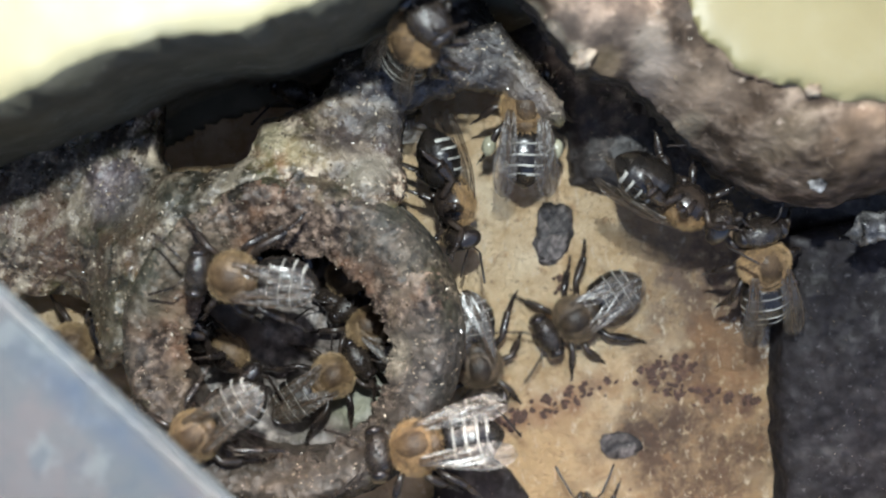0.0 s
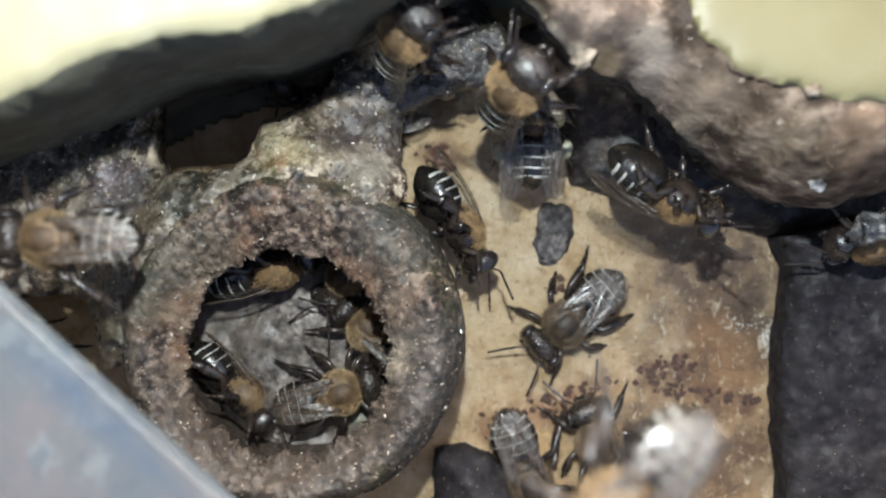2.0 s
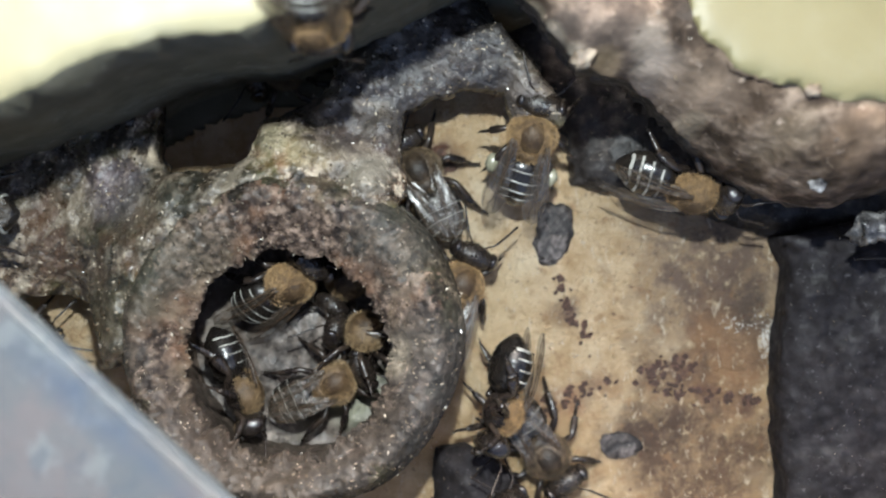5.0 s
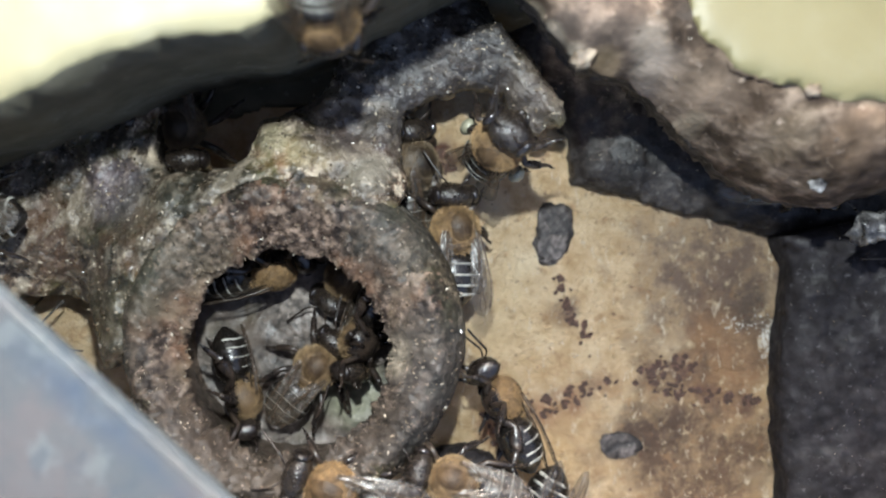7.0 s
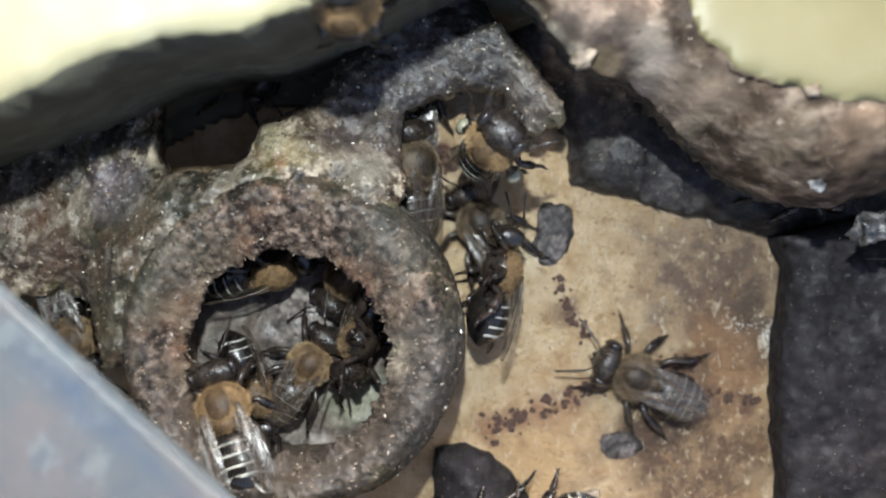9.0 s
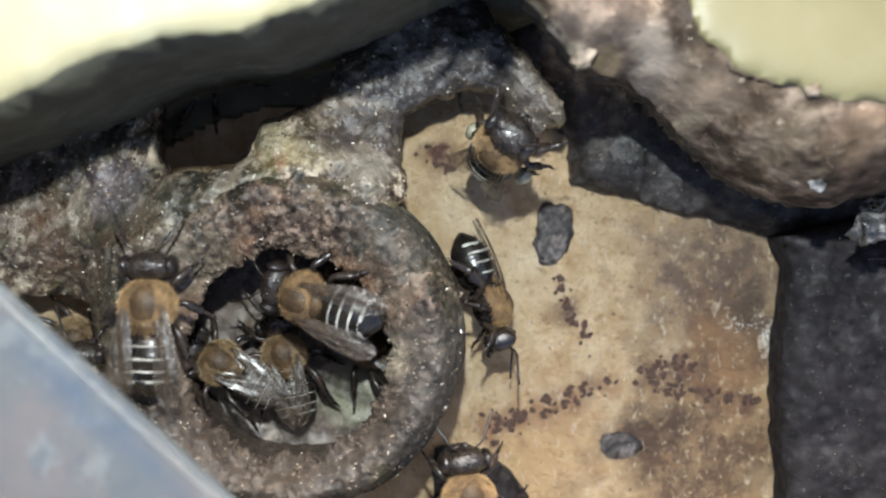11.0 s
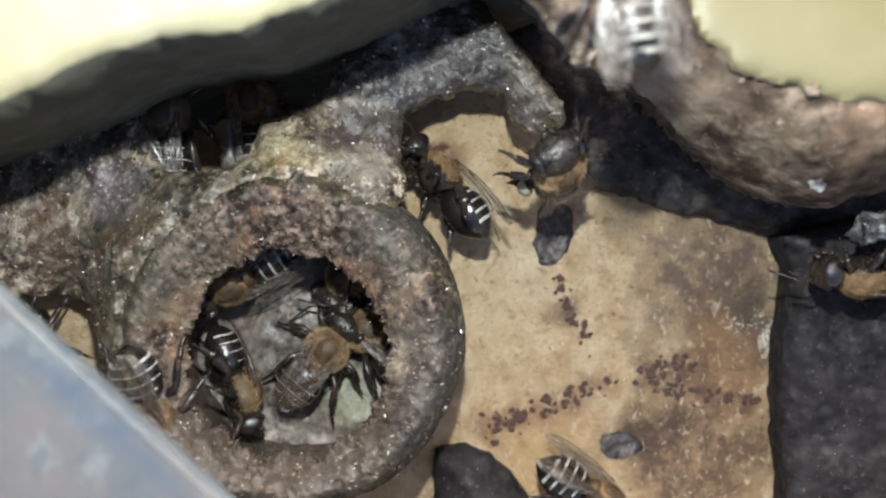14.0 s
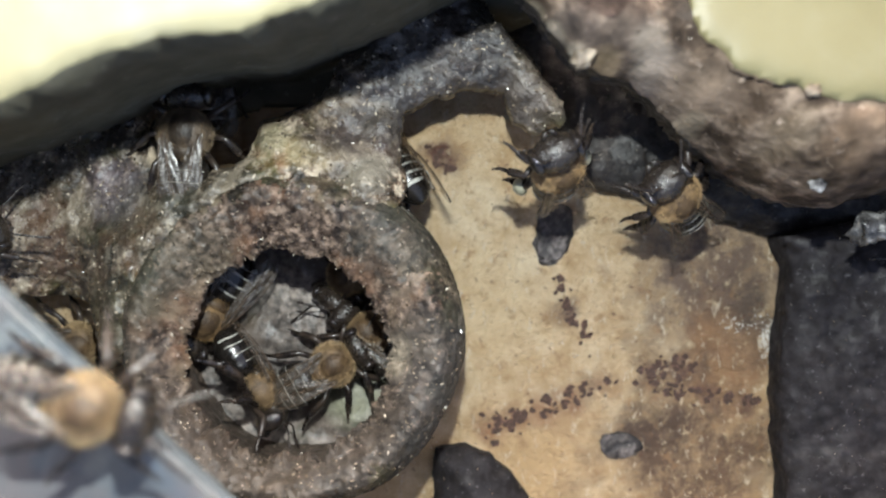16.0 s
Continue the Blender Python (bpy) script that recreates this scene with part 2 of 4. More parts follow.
GREY = cerumen("grey_wax", (0.05, 0.041, 0.035), (0.130, 0.108, 0.094), (0.25, 0.21, 0.18), 1100, 0.7, tint=(0.10, 0.088, 0.062), patchy=(0.55, 1.25), tint_b=(0.085, 0.062, 0.047),
               spots=((-7.7, -12.8, 2.5, 0.8, (0.25, 0.25, 0.17)),))
STAIN = cerumen("dried_resin", (0.040, 0.027, 0.025), (0.072, 0.050, 0.046), (0.12, 0.09, 0.08), 1600, 0.7, 0.6, 0.0003, 0.3)
CRUMB = cerumen("resin_crumb", (0.07, 0.034, 0.023), (0.125, 0.063, 0.043), (0.20, 0.12, 0.085), 2500, 0.7)


FLOOR_STAINS = ((24.8, -2.2, 7.0, 1, (0.165, 0.11, 0.078)), (25.5, -6.0, 3.6, 0.9, (0.15, 0.095, 0.065)), (24.2, -9.2, 3.2, 0.8, (0.40, 0.21, 0.09)), (4.2, -16, 1.3, 0.8, (0.24, 0.11, 0.06)), (6.4, -15.2, 1.2, 0.8, (0.22, 0.1, 0.055)), (8.7, -14.4, 1.2, 0.7, (0.26, 0.12, 0.065)), (11.2, -13.4, 1.3, 0.8, (0.24, 0.11, 0.06)), (14.4, -11.9, 1.1, 0.6, (0.26, 0.13, 0.07)), (18.8, -11.2, 1.0, 0.7, (0.16, 0.08, 0.05)), (24.6, -9.4, 1.0, 0.6, (0.18, 0.09, 0.055)), (25.2, -11.4, 3.4, 0.6, (0.40, 0.20, 0.085)), (22.8, -17.9, 8, 1, (0.15, 0.09, 0.053)),)
FLOOR_SMEARS = ((27.3, -6, 3, 0.8, (0.1, 0.07, 0.05)), (18.3, -16, 2.6, 0.9, (0.09, 0.055, 0.038)), (21.2, -10.6, 1.1, 0.8, (0.11, 0.055, 0.04)), (23.4, -12.8, 1.0, 0.7, (0.11, 0.055, 0.04)), (26.8, -13.5, 0.9, 0.7, (0.11, 0.055, 0.04)), (10.1, -14.5, 2.0, 0.4, (0.2, 0.10, 0.06)), (-0.2, 8.3, 1.7, 1, (0.11, 0.05, 0.035)), (10.8, -5.2, 1.2, 0.9, (0.11, 0.06, 0.045)), (2.3, 3.6, 3, 0.6, (0.74, 0.61, 0.43)), (7.8, -1.5, 2.2, 0.6, (0.74, 0.61, 0.43)), (3.8, -6, 5, 0.4, (0.68, 0.52, 0.31)), (8.8, -18.9, 4, 0.5, (0.54, 0.34, 0.15)),)


def wood_floor():
    k = Nodes("stained_floor_board")
    base = k.ramp(k.noise(420, 8, 0.65), [(0.34, (0.45, 0.30, 0.155)), (0.5, (0.575, 0.415, 0.245)), (0.66, (0.68, 0.53, 0.345))])
    grain = k.noise(900, 4, 0.6, (0.25, 1.0, 1.0))
    base = k.mix(k.grey(grain, 0.45, 0.75, 0, 0.35), base, (0.38, 0.23, 0.10))
    mottle = k.grey(k.noise(420, 7, 0.75), 0.36, 0.56, 0.35, 1.15)
    for x, y, size, amount, tone in FLOOR_STAINS + FLOOR_SMEARS:
        base = k.mix(k.times(k.times(k.spot(x, y, size, 0.5, 1.2), mottle), amount), base, tone)
    specks = k.grey(k.noise(1300, 3, 0.6), 0.64, 0.70, 0, 0.7)
    base = k.mix(specks, base, (0.13, 0.06, 0.04))
    # shading of small dents, put into the colour only
    dent_shade = k.grey(k.noise(620, 5, 0.7), 0.57, 0.64, 0, 0.55)
    base = k.mix(dent_shade, base, (0.32, 0.18, 0.085))
    pale = k.grey(k.noise(900, 6, 0.7), 0.57, 0.66, 0, 0.75)
    scratch = k.grey(k.noise(1500, 4, 0.7, (1.0, 0.45, 1.0), 0.6), 0.60, 0.66, 0, 0.75)
    base = k.mix(pale, base, (0.62, 0.48, 0.30))
    base = k.mix(scratch, base, (0.66, 0.55, 0.40))
    n = k.bump(k.noise(700, 8, 0.72), 0.0014)
    n = k.bump(scratch, 0.0001, 1.0, n)
    k.bump(k.noise(2200, 4), 0.00025, 1.0, n)
    return k.finish(base, k.grey(k.noise(600, 4), 0.35, 0.65, 0.32, 0.62))


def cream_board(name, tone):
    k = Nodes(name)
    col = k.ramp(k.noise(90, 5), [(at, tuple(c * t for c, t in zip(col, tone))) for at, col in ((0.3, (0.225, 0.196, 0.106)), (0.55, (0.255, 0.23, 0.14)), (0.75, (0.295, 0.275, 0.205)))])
    k.bump(k.noise(900, 5), 0.00005)
    return k.finish(col, 0.5)


def plate_paint():
    k = Nodes("worn_blue_grey_paint")
    a = k.ramp(k.noise(110, 7, 0.6), [(0.36, (0.042, 0.054, 0.064)), (0.47, (0.059, 0.063, 0.067)), (0.55, (0.071, 0.066, 0.068)), (0.66, (0.067, 0.073, 0.077))])
    blot = k.grey(k.noise(330, 6, 0.65), 0.54, 0.62, 0, 0.7)
    a = k.mix(blot, a, (0.092, 0.104, 0.107))
    a = k.mix(k.grey(k.noise(420, 6, 0.65, (1.3, 0.8, 1)), 0.56, 0.64, 0, 0.6), a, (0.038, 0.046, 0.059))
    wob = k.noise(110, 4)
    sep = k.t.nodes.new("ShaderNodeSeparateXYZ")
    k.link(k.place, sep.inputs[0])
    add = k.t.nodes.new("ShaderNodeMath")
    add.operation = "MULTIPLY_ADD"
    add.inputs[1].default_value = 0.0032
    k.link(wob, add.inputs[0])
    k.link(sep.outputs[1], add.inputs[2])
    # a dark blue stroke along the edge, and the edge worn pale
    band = k.ramp(k.grey(add.outputs[0], 0.0176, 0.0220), [(0.25, (0, 0, 0)), (0.55, (1, 1, 1)), (0.85, (0, 0, 0))])
    a = k.mix(k.times(band, k.grey(k.noise(90, 4), 0.42, 0.6, 0.0, 0.85)), a, (0.022, 0.038, 0.068))
    a = k.mix(k.grey(add.outputs[0], 0.0213, 0.0219, 0, 0.7), a, (0.095, 0.120, 0.130))
    k.bump(k.noise(500, 5), 0.0001)
    return k.finish(a, 0.6)


FLOOR, PLATE = wood_floor(), plate_paint()
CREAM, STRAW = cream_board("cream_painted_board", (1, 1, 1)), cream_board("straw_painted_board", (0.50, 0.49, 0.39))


def chitin(name, a, b, rough, scale=900, coat=0.0, bump=0.00003, gloss=0.5):
    k = Nodes(name)
    col = k.ramp(k.noise(scale, 5), [(0.35, a), (0.7, b)])
    k.bump(k.noise(scale * 4, 3), bump)
    return k.finish(col, k.grey(k.noise(scale * 1.5, 4), 0.3, 0.7, rough - 0.1, rough + 0.12), Coat_Weight=coat, Specular_IOR_Level=gloss)


HEAD = chitin("head_shell", (0.008, 0.006, 0.0055), (0.028, 0.021, 0.016), 0.27, 900, 0.1, 0.00012)
EYE_SHELL = chitin("compound_eye", (0.008, 0.006, 0.006), (0.02, 0.015, 0.012), 0.16, 3000, 0.4)
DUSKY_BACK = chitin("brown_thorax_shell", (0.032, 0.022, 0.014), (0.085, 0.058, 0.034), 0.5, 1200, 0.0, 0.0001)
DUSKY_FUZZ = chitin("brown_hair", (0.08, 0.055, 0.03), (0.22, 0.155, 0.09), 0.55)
BACK = chitin("thorax_shell", (0.055, 0.034, 0.017), (0.15, 0.096, 0.048), 0.5, 1200, 0.0, 0.0001)
FUZZ = chitin("amber_hair", (0.16, 0.105, 0.05), (0.36, 0.25, 0.13), 0.55)
BRIGHT_BACK = chitin("amber_shell", (0.07, 0.040, 0.017), (0.24, 0.145, 0.062), 0.5, 1900, 0.0, 0.0002)
BRIGHT_FUZZ = chitin("gold_hair", (0.22, 0.13, 0.055), (0.39, 0.255, 0.12), 0.55)
CAP = chitin("thorax_shield", (0.014, 0.010, 0.007), (0.050, 0.034, 0.021), 0.45, 900, 0.0, 0.00008, 0.25)
TAN_CAP = chitin("tan_thorax_shield", (0.036, 0.022, 0.012), (0.10, 0.062, 0.031), 0.45, 900, 0.0, 0.0001, 0.25)
BELLY = chitin("abdomen_shell", (0.005, 0.0045, 0.0045), (0.018, 0.014, 0.011), 0.26, 700, 0.12)
BAND = chitin("pale_band", (0.14, 0.13, 0.115), (0.46, 0.45, 0.40), 0.42, 1400)
LEG = chitin("leg_shell", (0.010, 0.008, 0.008), (0.036, 0.025, 0.018), 0.28)
VEIN = chitin("wing_vein", (0.035, 0.022, 0.013), (0.08, 0.05, 0.03), 0.3)


def wing_film():
    k = Nodes("wing_membrane")
    col = k.ramp(k.noise(600, 4), [(0.35, (0.040, 0.030, 0.022)), (0.7, (0.10, 0.075, 0.052))])
    n = k.bump(k.noise(1100, 4, 0.55, (0.3, 1, 1)), 0.0009)
    k.bump(k.noise(2600, 3), 0.0001, 1.0, n)
    return k.finish(col, 0.32, Alpha=0.45, Specular_IOR_Level=1.0, Coat_Weight=0.5, Coat_Roughness=0.24, Coat_IOR=1.8)


WING = wing_film()

# ---------------------------------------------------------------- floor board
def build_floor():
    n, verts, faces = 2, [], []
    x0, x1, y0, y1 = -75, 75, -55, 60
    verts = [(x, y, z) for z in (-12.0, 0.0) for x, y in ((x0, y0), (x1, y0), (x1, y1), (x0, y1))]
    faces = [(4, 5, 6, 7), (3, 2, 1, 0), (0, 1, 5, 4), (1, 2, 6, 5), (2, 3, 7, 6), (3, 0, 4, 7)]
    thing("floor", mesh_of("floor", verts, faces, FLOOR, False), "tan wooden nest box floor board with dark resin stains", "floor", kind="structure")
    walls = (("wall_west", (-83, -75, -55, 60)), ("wall_east", (75, 83, -55, 60)), ("wall_south", (-83, 83, -63, -55)), ("wall_north", (-83, 83, 60, 68)))
    for name, (a, b, c, d) in walls:
        v = [(x, y, z) for z in (-12.0, 24.0) for x, y in ((a, c), (b, c), (b, d), (a, d))]
        thing(name, mesh_of(name, v, faces, CREAM, False), "cream painted wooden side of the nest box", "wall", kind="structure")


build_floor()


# ---------------------------------------------------------------- the wax pot
RING = plan(512, 602, 14)
HOLE = plan(502, 628, 14)


def build_pot():
    """A round pot of cerumen with a thick rim, a ragged hole on top and a hollow below."""
    k = 0.05 * (EYE - 14) / EYE
    prof = [(300, 0.0, 0), (306, 4, 0), (311, 8, 0), (309, 11.5, 0), (296, 14.0, 0), (272, 15.4, 0.1), (240, 15.2, 0.35), (208, 14.2, 0.75), (186, 13.2, 1), (184, 12.5, 1), (190, 11.6, 1), (214, 10.0, 0.8), (232, 7, 0.6), (236, 4, 0.5), (228, 1.8, 0.5)]
    p = spline(prof, 9)
    seg = 600
    verts, faces = [], []
    for i in range(seg):
        a = 2 * math.pi * i / seg
        ca, sa = math.cos(a), math.sin(a)
        rag = 0.26 * fbm(ca * 8, sa * 8, 1.0, 1.7, 5) + 0.34 * fbm(ca * 8, sa * 8, 4.0, 0.45, 3)
        for r, z, w in p:
            r, w = r * k, min(max(w, 0), 1)
            cx, cy = RING[0] + (HOLE[0] - RING[0]) * w, RING[1] + (HOLE[1] - RING[1]) * w
            lip = max(0, 1 - abs(r - 185 * k) / 2.0) * w
            x, y = cx + r * ca, cy + r * sa
            bumpy = 0.55 * fbm(x, y, z, 0.25, 3) + 0.22 * fbm(x, y, z, 1.3, 4)
            rr = r + rag * lip * 1.5 + (0.35 * bumpy if z < 13 else 0)
            verts.append((cx + rr * ca, cy + rr * sa, max(0.0, z + (bumpy if z > 11 else 0) - 0.25 * max(0, lip) * abs(rag))))
    m = len(p)
    for i in range(seg):
        for j in range(m - 1):
            a, b = i * m + j, ((i + 1) % seg) * m + j
            faces.append((a, b, b + 1, a + 1))
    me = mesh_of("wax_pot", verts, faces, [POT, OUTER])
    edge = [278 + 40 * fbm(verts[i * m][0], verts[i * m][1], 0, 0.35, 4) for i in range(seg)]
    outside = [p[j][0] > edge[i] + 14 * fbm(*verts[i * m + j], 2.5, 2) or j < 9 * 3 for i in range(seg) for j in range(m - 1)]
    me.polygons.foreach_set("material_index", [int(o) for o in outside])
    wrap_round(me, RING)
    pot = thing("wax_pot", me, "round grainy brown cerumen pot with a ragged hole on top", "nest pot")
    # grains that stand proud of the rim
    rnd = random.Random(4)
    gv, gf = [], []
    for _ in range(1500):
        a, r = rnd.uniform(0, 2 * math.pi), rnd.uniform(186, 290)
        w = min(1, max(0, (290 - r) / 100))
        cx, cy = RING[0] + (HOLE[0] - RING[0]) * w, RING[1] + (HOLE[1] - RING[1]) * w
        x, y = cx + r * k * math.cos(a), cy + r * k * math.sin(a)
        z0 = float(np.interp(r, [186, 208, 240, 272, 290], [13.3, 14.2, 15.2, 15.4, 14.5]))
        z0 += 0.55 * fbm(x, y, z0, 0.25, 3) + 0.22 * fbm(x, y, z0, 1.3, 4)
        s = rnd.uniform(0.07, 0.2)
        o = len(gv)
        for d in ((1, 0, 0), (-1, 0, 0), (0, 1, 0), (0, -1, 0), (0, 0, 1), (0, 0, -1)):
            gv.append((x + d[0] * s * rnd.uniform(0.6, 1.3), y + d[1] * s * rnd.uniform(0.6, 1.3), z0 + d[2] * s * 0.8))
        for f in ((0, 2, 4), (2, 1, 4), (1, 3, 4), (3, 0, 4), (2, 0, 5), (1, 2, 5), (3, 1, 5), (0, 3, 5)):
            gf.append(tuple(o + q for q in f))
    part("grit", mesh_of("grit", gv, gf, POT, False), pot, "small crumbly wax grains", "stuff")
    # the greyish wax floor inside
    fv, ff = [], []
    for i in range(96):
        a = 2 * math.pi * i / 96
        for j in range(24):
            r = 232 * k * j / 23
            x, y = HOLE[0] + r * math.cos(a), HOLE[1] + r * math.sin(a)
            fv.append((x, y, 2.2 + 0.9 * fbm(x, y, 9, 0.22, 3) + 0.15 * fbm(x, y, 9, 1.2)))
    for i in range(96):
        for j in range(23):
            a, b = i * 24 + j, ((i + 1) % 96) * 24 + j
            ff.append((a, a + 1, b + 1, b))
    part("pot_floor", mesh_of("pot_floor", fv, ff, GREY), pot, "grey-green waxy bottom of the pot")


build_pot()


# ---------------------------------------------------------------- cerumen sheets and rims
def lump(name, u, v, z, rx, ry, rz, material, seed, turn=0.0, rough=0.35):
    bm = bmesh.new()
    bmesh.ops.create_icosphere(bm, subdivisions=3, radius=1)
    for w in bm.verts:
        n = 1 + rough * noise.fractal(w.co * 1.6 + Vector((seed * 3.1, 0, 0)), 0.9, 2.1, 4)
        w.co = Vector((w.co.x * rx * n, w.co.y * ry * n, w.co.z * rz * n)) * 0.001
    me = bpy.data.meshes.new(name)
    bm.to_mesh(me)
    bm.free()
    me.materials.append(material)
    me.polygons.foreach_set("use_smooth", [True] * len(me.polygons))
    x, y = plan(u, v, z)
    ob = new(name, me)
    ob.matrix_world = pose(x / 1000, y / 1000, z / 1000, 0, 0, turn)
    return ob


def flat(points, z):
    return np.array([plan(u, v, z) for u, v in points])


def build_sheet():
    z = 11
    main = flat([(-260, -120), (700, -120), (800, -60), (880, 20), (940, 90), (1005, 175), (1003, 212), (955, 226), (912, 205), (893, 152), (830, 150), (765, 168), (716, 194), (704, 240), (722, 330), (690, 420), (600, 560), (300, 620), (190, 652), (172, 600), (124, 543), (62, 527), (-14, 532), (-80, 552), (-260, 606)], z)
    gap = flat([(258, -60), (262, 200), (268, 264), (290, 300), (350, 307), (420, 298), (448, 272), (460, 214), (532, 186), (575, 150), (600, 100), (625, 40), (600, -60)], z)
    pot = plan(512, 602, z)

    def inside(x, y):
        d = np.minimum(outline_distance(main, x, y), -outline_distance(gap, x, y))
        return np.minimum(d, np.hypot(x - pot[0], y - pot[1]) - 10.6)

    def height(x, y, d):
        r = math.hypot(x - pot[0], y - pot[1])
        rise = (4.9 + 0.5 * fbm(x, y, 8, 0.7, 3)) * math.exp(-(max(0.0, r - 12.4) / 4.4) ** 1.6)
        return 10.2 + rise - 1.5 * math.exp(-d / 0.8) + 1.1 * fbm(x, y, 0, 0.16, 3) * min(1.0, max(0.3, (r - 11) / 4)) + 0.5 * fbm(x, y, 2, 0.5, 4) + 0.25 * fbm(x, y, 5, 1.7, 4) - 0.12 * max(0, -x - 25) - 3.8 * math.exp(-((x + 30.5) ** 2 + (y + 4.5) ** 2) / 16)
    sheet = thing("cerumen_sheet", slab("cerumen_sheet", (-46, -10, 12, 25), 0.28, inside, height, lambda x, y: 2.2, SHEET, ragged=0.3), "crumpled grey-brown cerumen sheet joining the pot to the box side", "wax sheet")
    wrap_round(sheet.data, pot)
    part("flake_litter", mesh_of("flake_litter", *flecks(sheet.data, 1900, 21, 0.03, 0.12), FLECK, False), sheet, "loose dark wax flakes and pale ones standing in for glints", "stuff")
    wax = bpy.data.objects["wax_pot"]
    part("flake_litter", mesh_of("flake_litter", *flecks(wax.data, 1200, 22, 0.03, 0.10, lambda x, y, z: z > 5), FLECK, False), wax, "loose dark wax flakes and pale ones standing in for glints", "stuff")


def flecks(me, n, seed, lo, hi, keep=lambda x, y, z: True):
    """Small loose shards of wax lying on the top of a mesh."""
    rnd = random.Random(seed)
    co = np.empty(len(me.vertices) * 3)
    me.vertices.foreach_get("co", co)
    co = co.reshape(-1, 3) * 1000
    up = np.empty(len(me.vertices) * 3)
    me.vertices.foreach_get("normal", up)
    pick = [i for i in np.nonzero(up.reshape(-1, 3)[:, 2] > 0.2)[0] if keep(*co[i])]
    verts, faces = [], []
    for _ in range(n):
        x, y, z = co[rnd.choice(pick)]
        x, y = x + rnd.uniform(-0.2, 0.2), y + rnd.uniform(-0.2, 0.2)
        a, w = rnd.uniform(0, 6.28), rnd.uniform(lo, hi)
        l = w * rnd.uniform(1.0, 2.6)
        o = len(verts)
        for q in range(5):
            t = a + q * 1.2566
            c, e = math.cos(q * 1.2566) * l * rnd.uniform(0.6, 1.1), math.sin(q * 1.2566) * w * rnd.uniform(0.6, 1.1)
            verts.append((x + c * math.cos(a) - e * math.sin(a), y + c * math.sin(a) + e * math.cos(a), z + rnd.uniform(-0.05, 0.14)))
        verts.append((x, y, z + rnd.uniform(0.05, 0.2)))
        faces += [(o + q, o + (q + 1) % 5, o + 5) for q in range(5)]
    return verts, faces


def build_rims():
    left = flat([(-600, 380), (0, 172), (60, 148), (110, 114), (165, 92), (215, 80), (280, 58), (350, 55), (420, 48), (480, 26), (545, 2), (700, -60), (1000, -220), (-600, -500)], 33)
    # cream on top, the side painted in the shade colour
    thing("cream_board", slab("cream_board", (-66, 4, 8, 48), 0.5, lambda x, y: outline_distance(left, x, y), lambda x, y, d: 33 - 0.7 * math.exp(-d / 0.5) + 0.15 * fbm(x, y, 0, 0.3), lambda x, y: 32.5, CREAM, SHADE, 0.16, 0.6, -2.5), "cream painted board edge, its side coloured dark for shade", "board")
    # the ledge's lip is high at the back and sinks towards the side
    right = np.array([plan(u, v, z) for u, v, z in ((760, -260, 24), (860, -110, 24), (932, -4, 24), (975, 50, 24), (1020, 108, 23), (1110, 142, 19.5), (1170, 192, 17.5), (1240, 270, 15), (1310, 326, 13.5), (1380, 360, 13.5), (1450, 368, 14), (1568, 342, 14), (1900, 330, 14), (1900, -400, 24), (760, -400, 24))])

    def height(x, y, d):
        lip = float(np.interp(x, (7.0, 8.8, 12.9, 15.5, 19.1, 22.3, 26.0), (24.0, 23.0, 19.5, 17.5, 15.0, 13.5, 14.0)))
        return min(24.7 + 0.1 * fbm(x, y, 6, 0.8, 3), lip + (26.0 - lip) * (1 - math.exp(-max(d, 0) / 2.2)) - 0.8 * math.exp(-d / 0.5) + 0.3 * fbm(x, y, 1, 0.2, 3) + 0.3 * fbm(x, y, 3, 0.7, 4))
    # ledge sides take the dark skirt colour, painting the shade below the lip
    thing("resin_ledge", slab("resin_ledge", (4, 2, 58, 46), 0.32, lambda x, y: outline_distance(right, x, y), height, lambda x, y: 4.0, RIM, SKIRT, 0.3, 0.6, -0.4), "lumpy brown cerumen ledge along the box side", "wax ledge")
    cream = flat([(1165, -300), (1222, 0), (1240, 60), (1300, 118), (1420, 165), (1568, 182), (1900, 190), (1900, -400)], 25)
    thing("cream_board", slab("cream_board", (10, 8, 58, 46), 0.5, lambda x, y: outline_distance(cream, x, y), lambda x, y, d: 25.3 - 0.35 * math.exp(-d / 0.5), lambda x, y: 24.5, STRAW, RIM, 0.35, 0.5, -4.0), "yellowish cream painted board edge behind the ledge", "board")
    dark = flat([(1392, 420), (1413, 478), (1404, 560), (1396, 640), (1393, 720), (1397, 800), (1402, 900), (1416, 1100), (1900, 1100), (1900, 330), (1480, 400)], 5)
    thing("dark_sheet", slab("dark_sheet", (22, -32, 54, 6), 0.26, lambda x, y: outline_distance(dark, x, y), lambda x, y, d: 5.0 - 1.4 * math.exp(-d / 0.9) + 0.8 * fbm(x, y, 0, 0.22, 4) + 0.1 * fbm(x, y, 0, 1.8), lambda x, y: 5.0, BLACK, BLACK, 0.12, 0.5), "nearly black crumpled cerumen sheet on the floor board", "wax sheet")
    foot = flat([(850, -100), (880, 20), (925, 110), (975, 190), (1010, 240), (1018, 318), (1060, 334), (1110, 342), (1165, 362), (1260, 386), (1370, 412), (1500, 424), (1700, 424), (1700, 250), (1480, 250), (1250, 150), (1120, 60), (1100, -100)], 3)
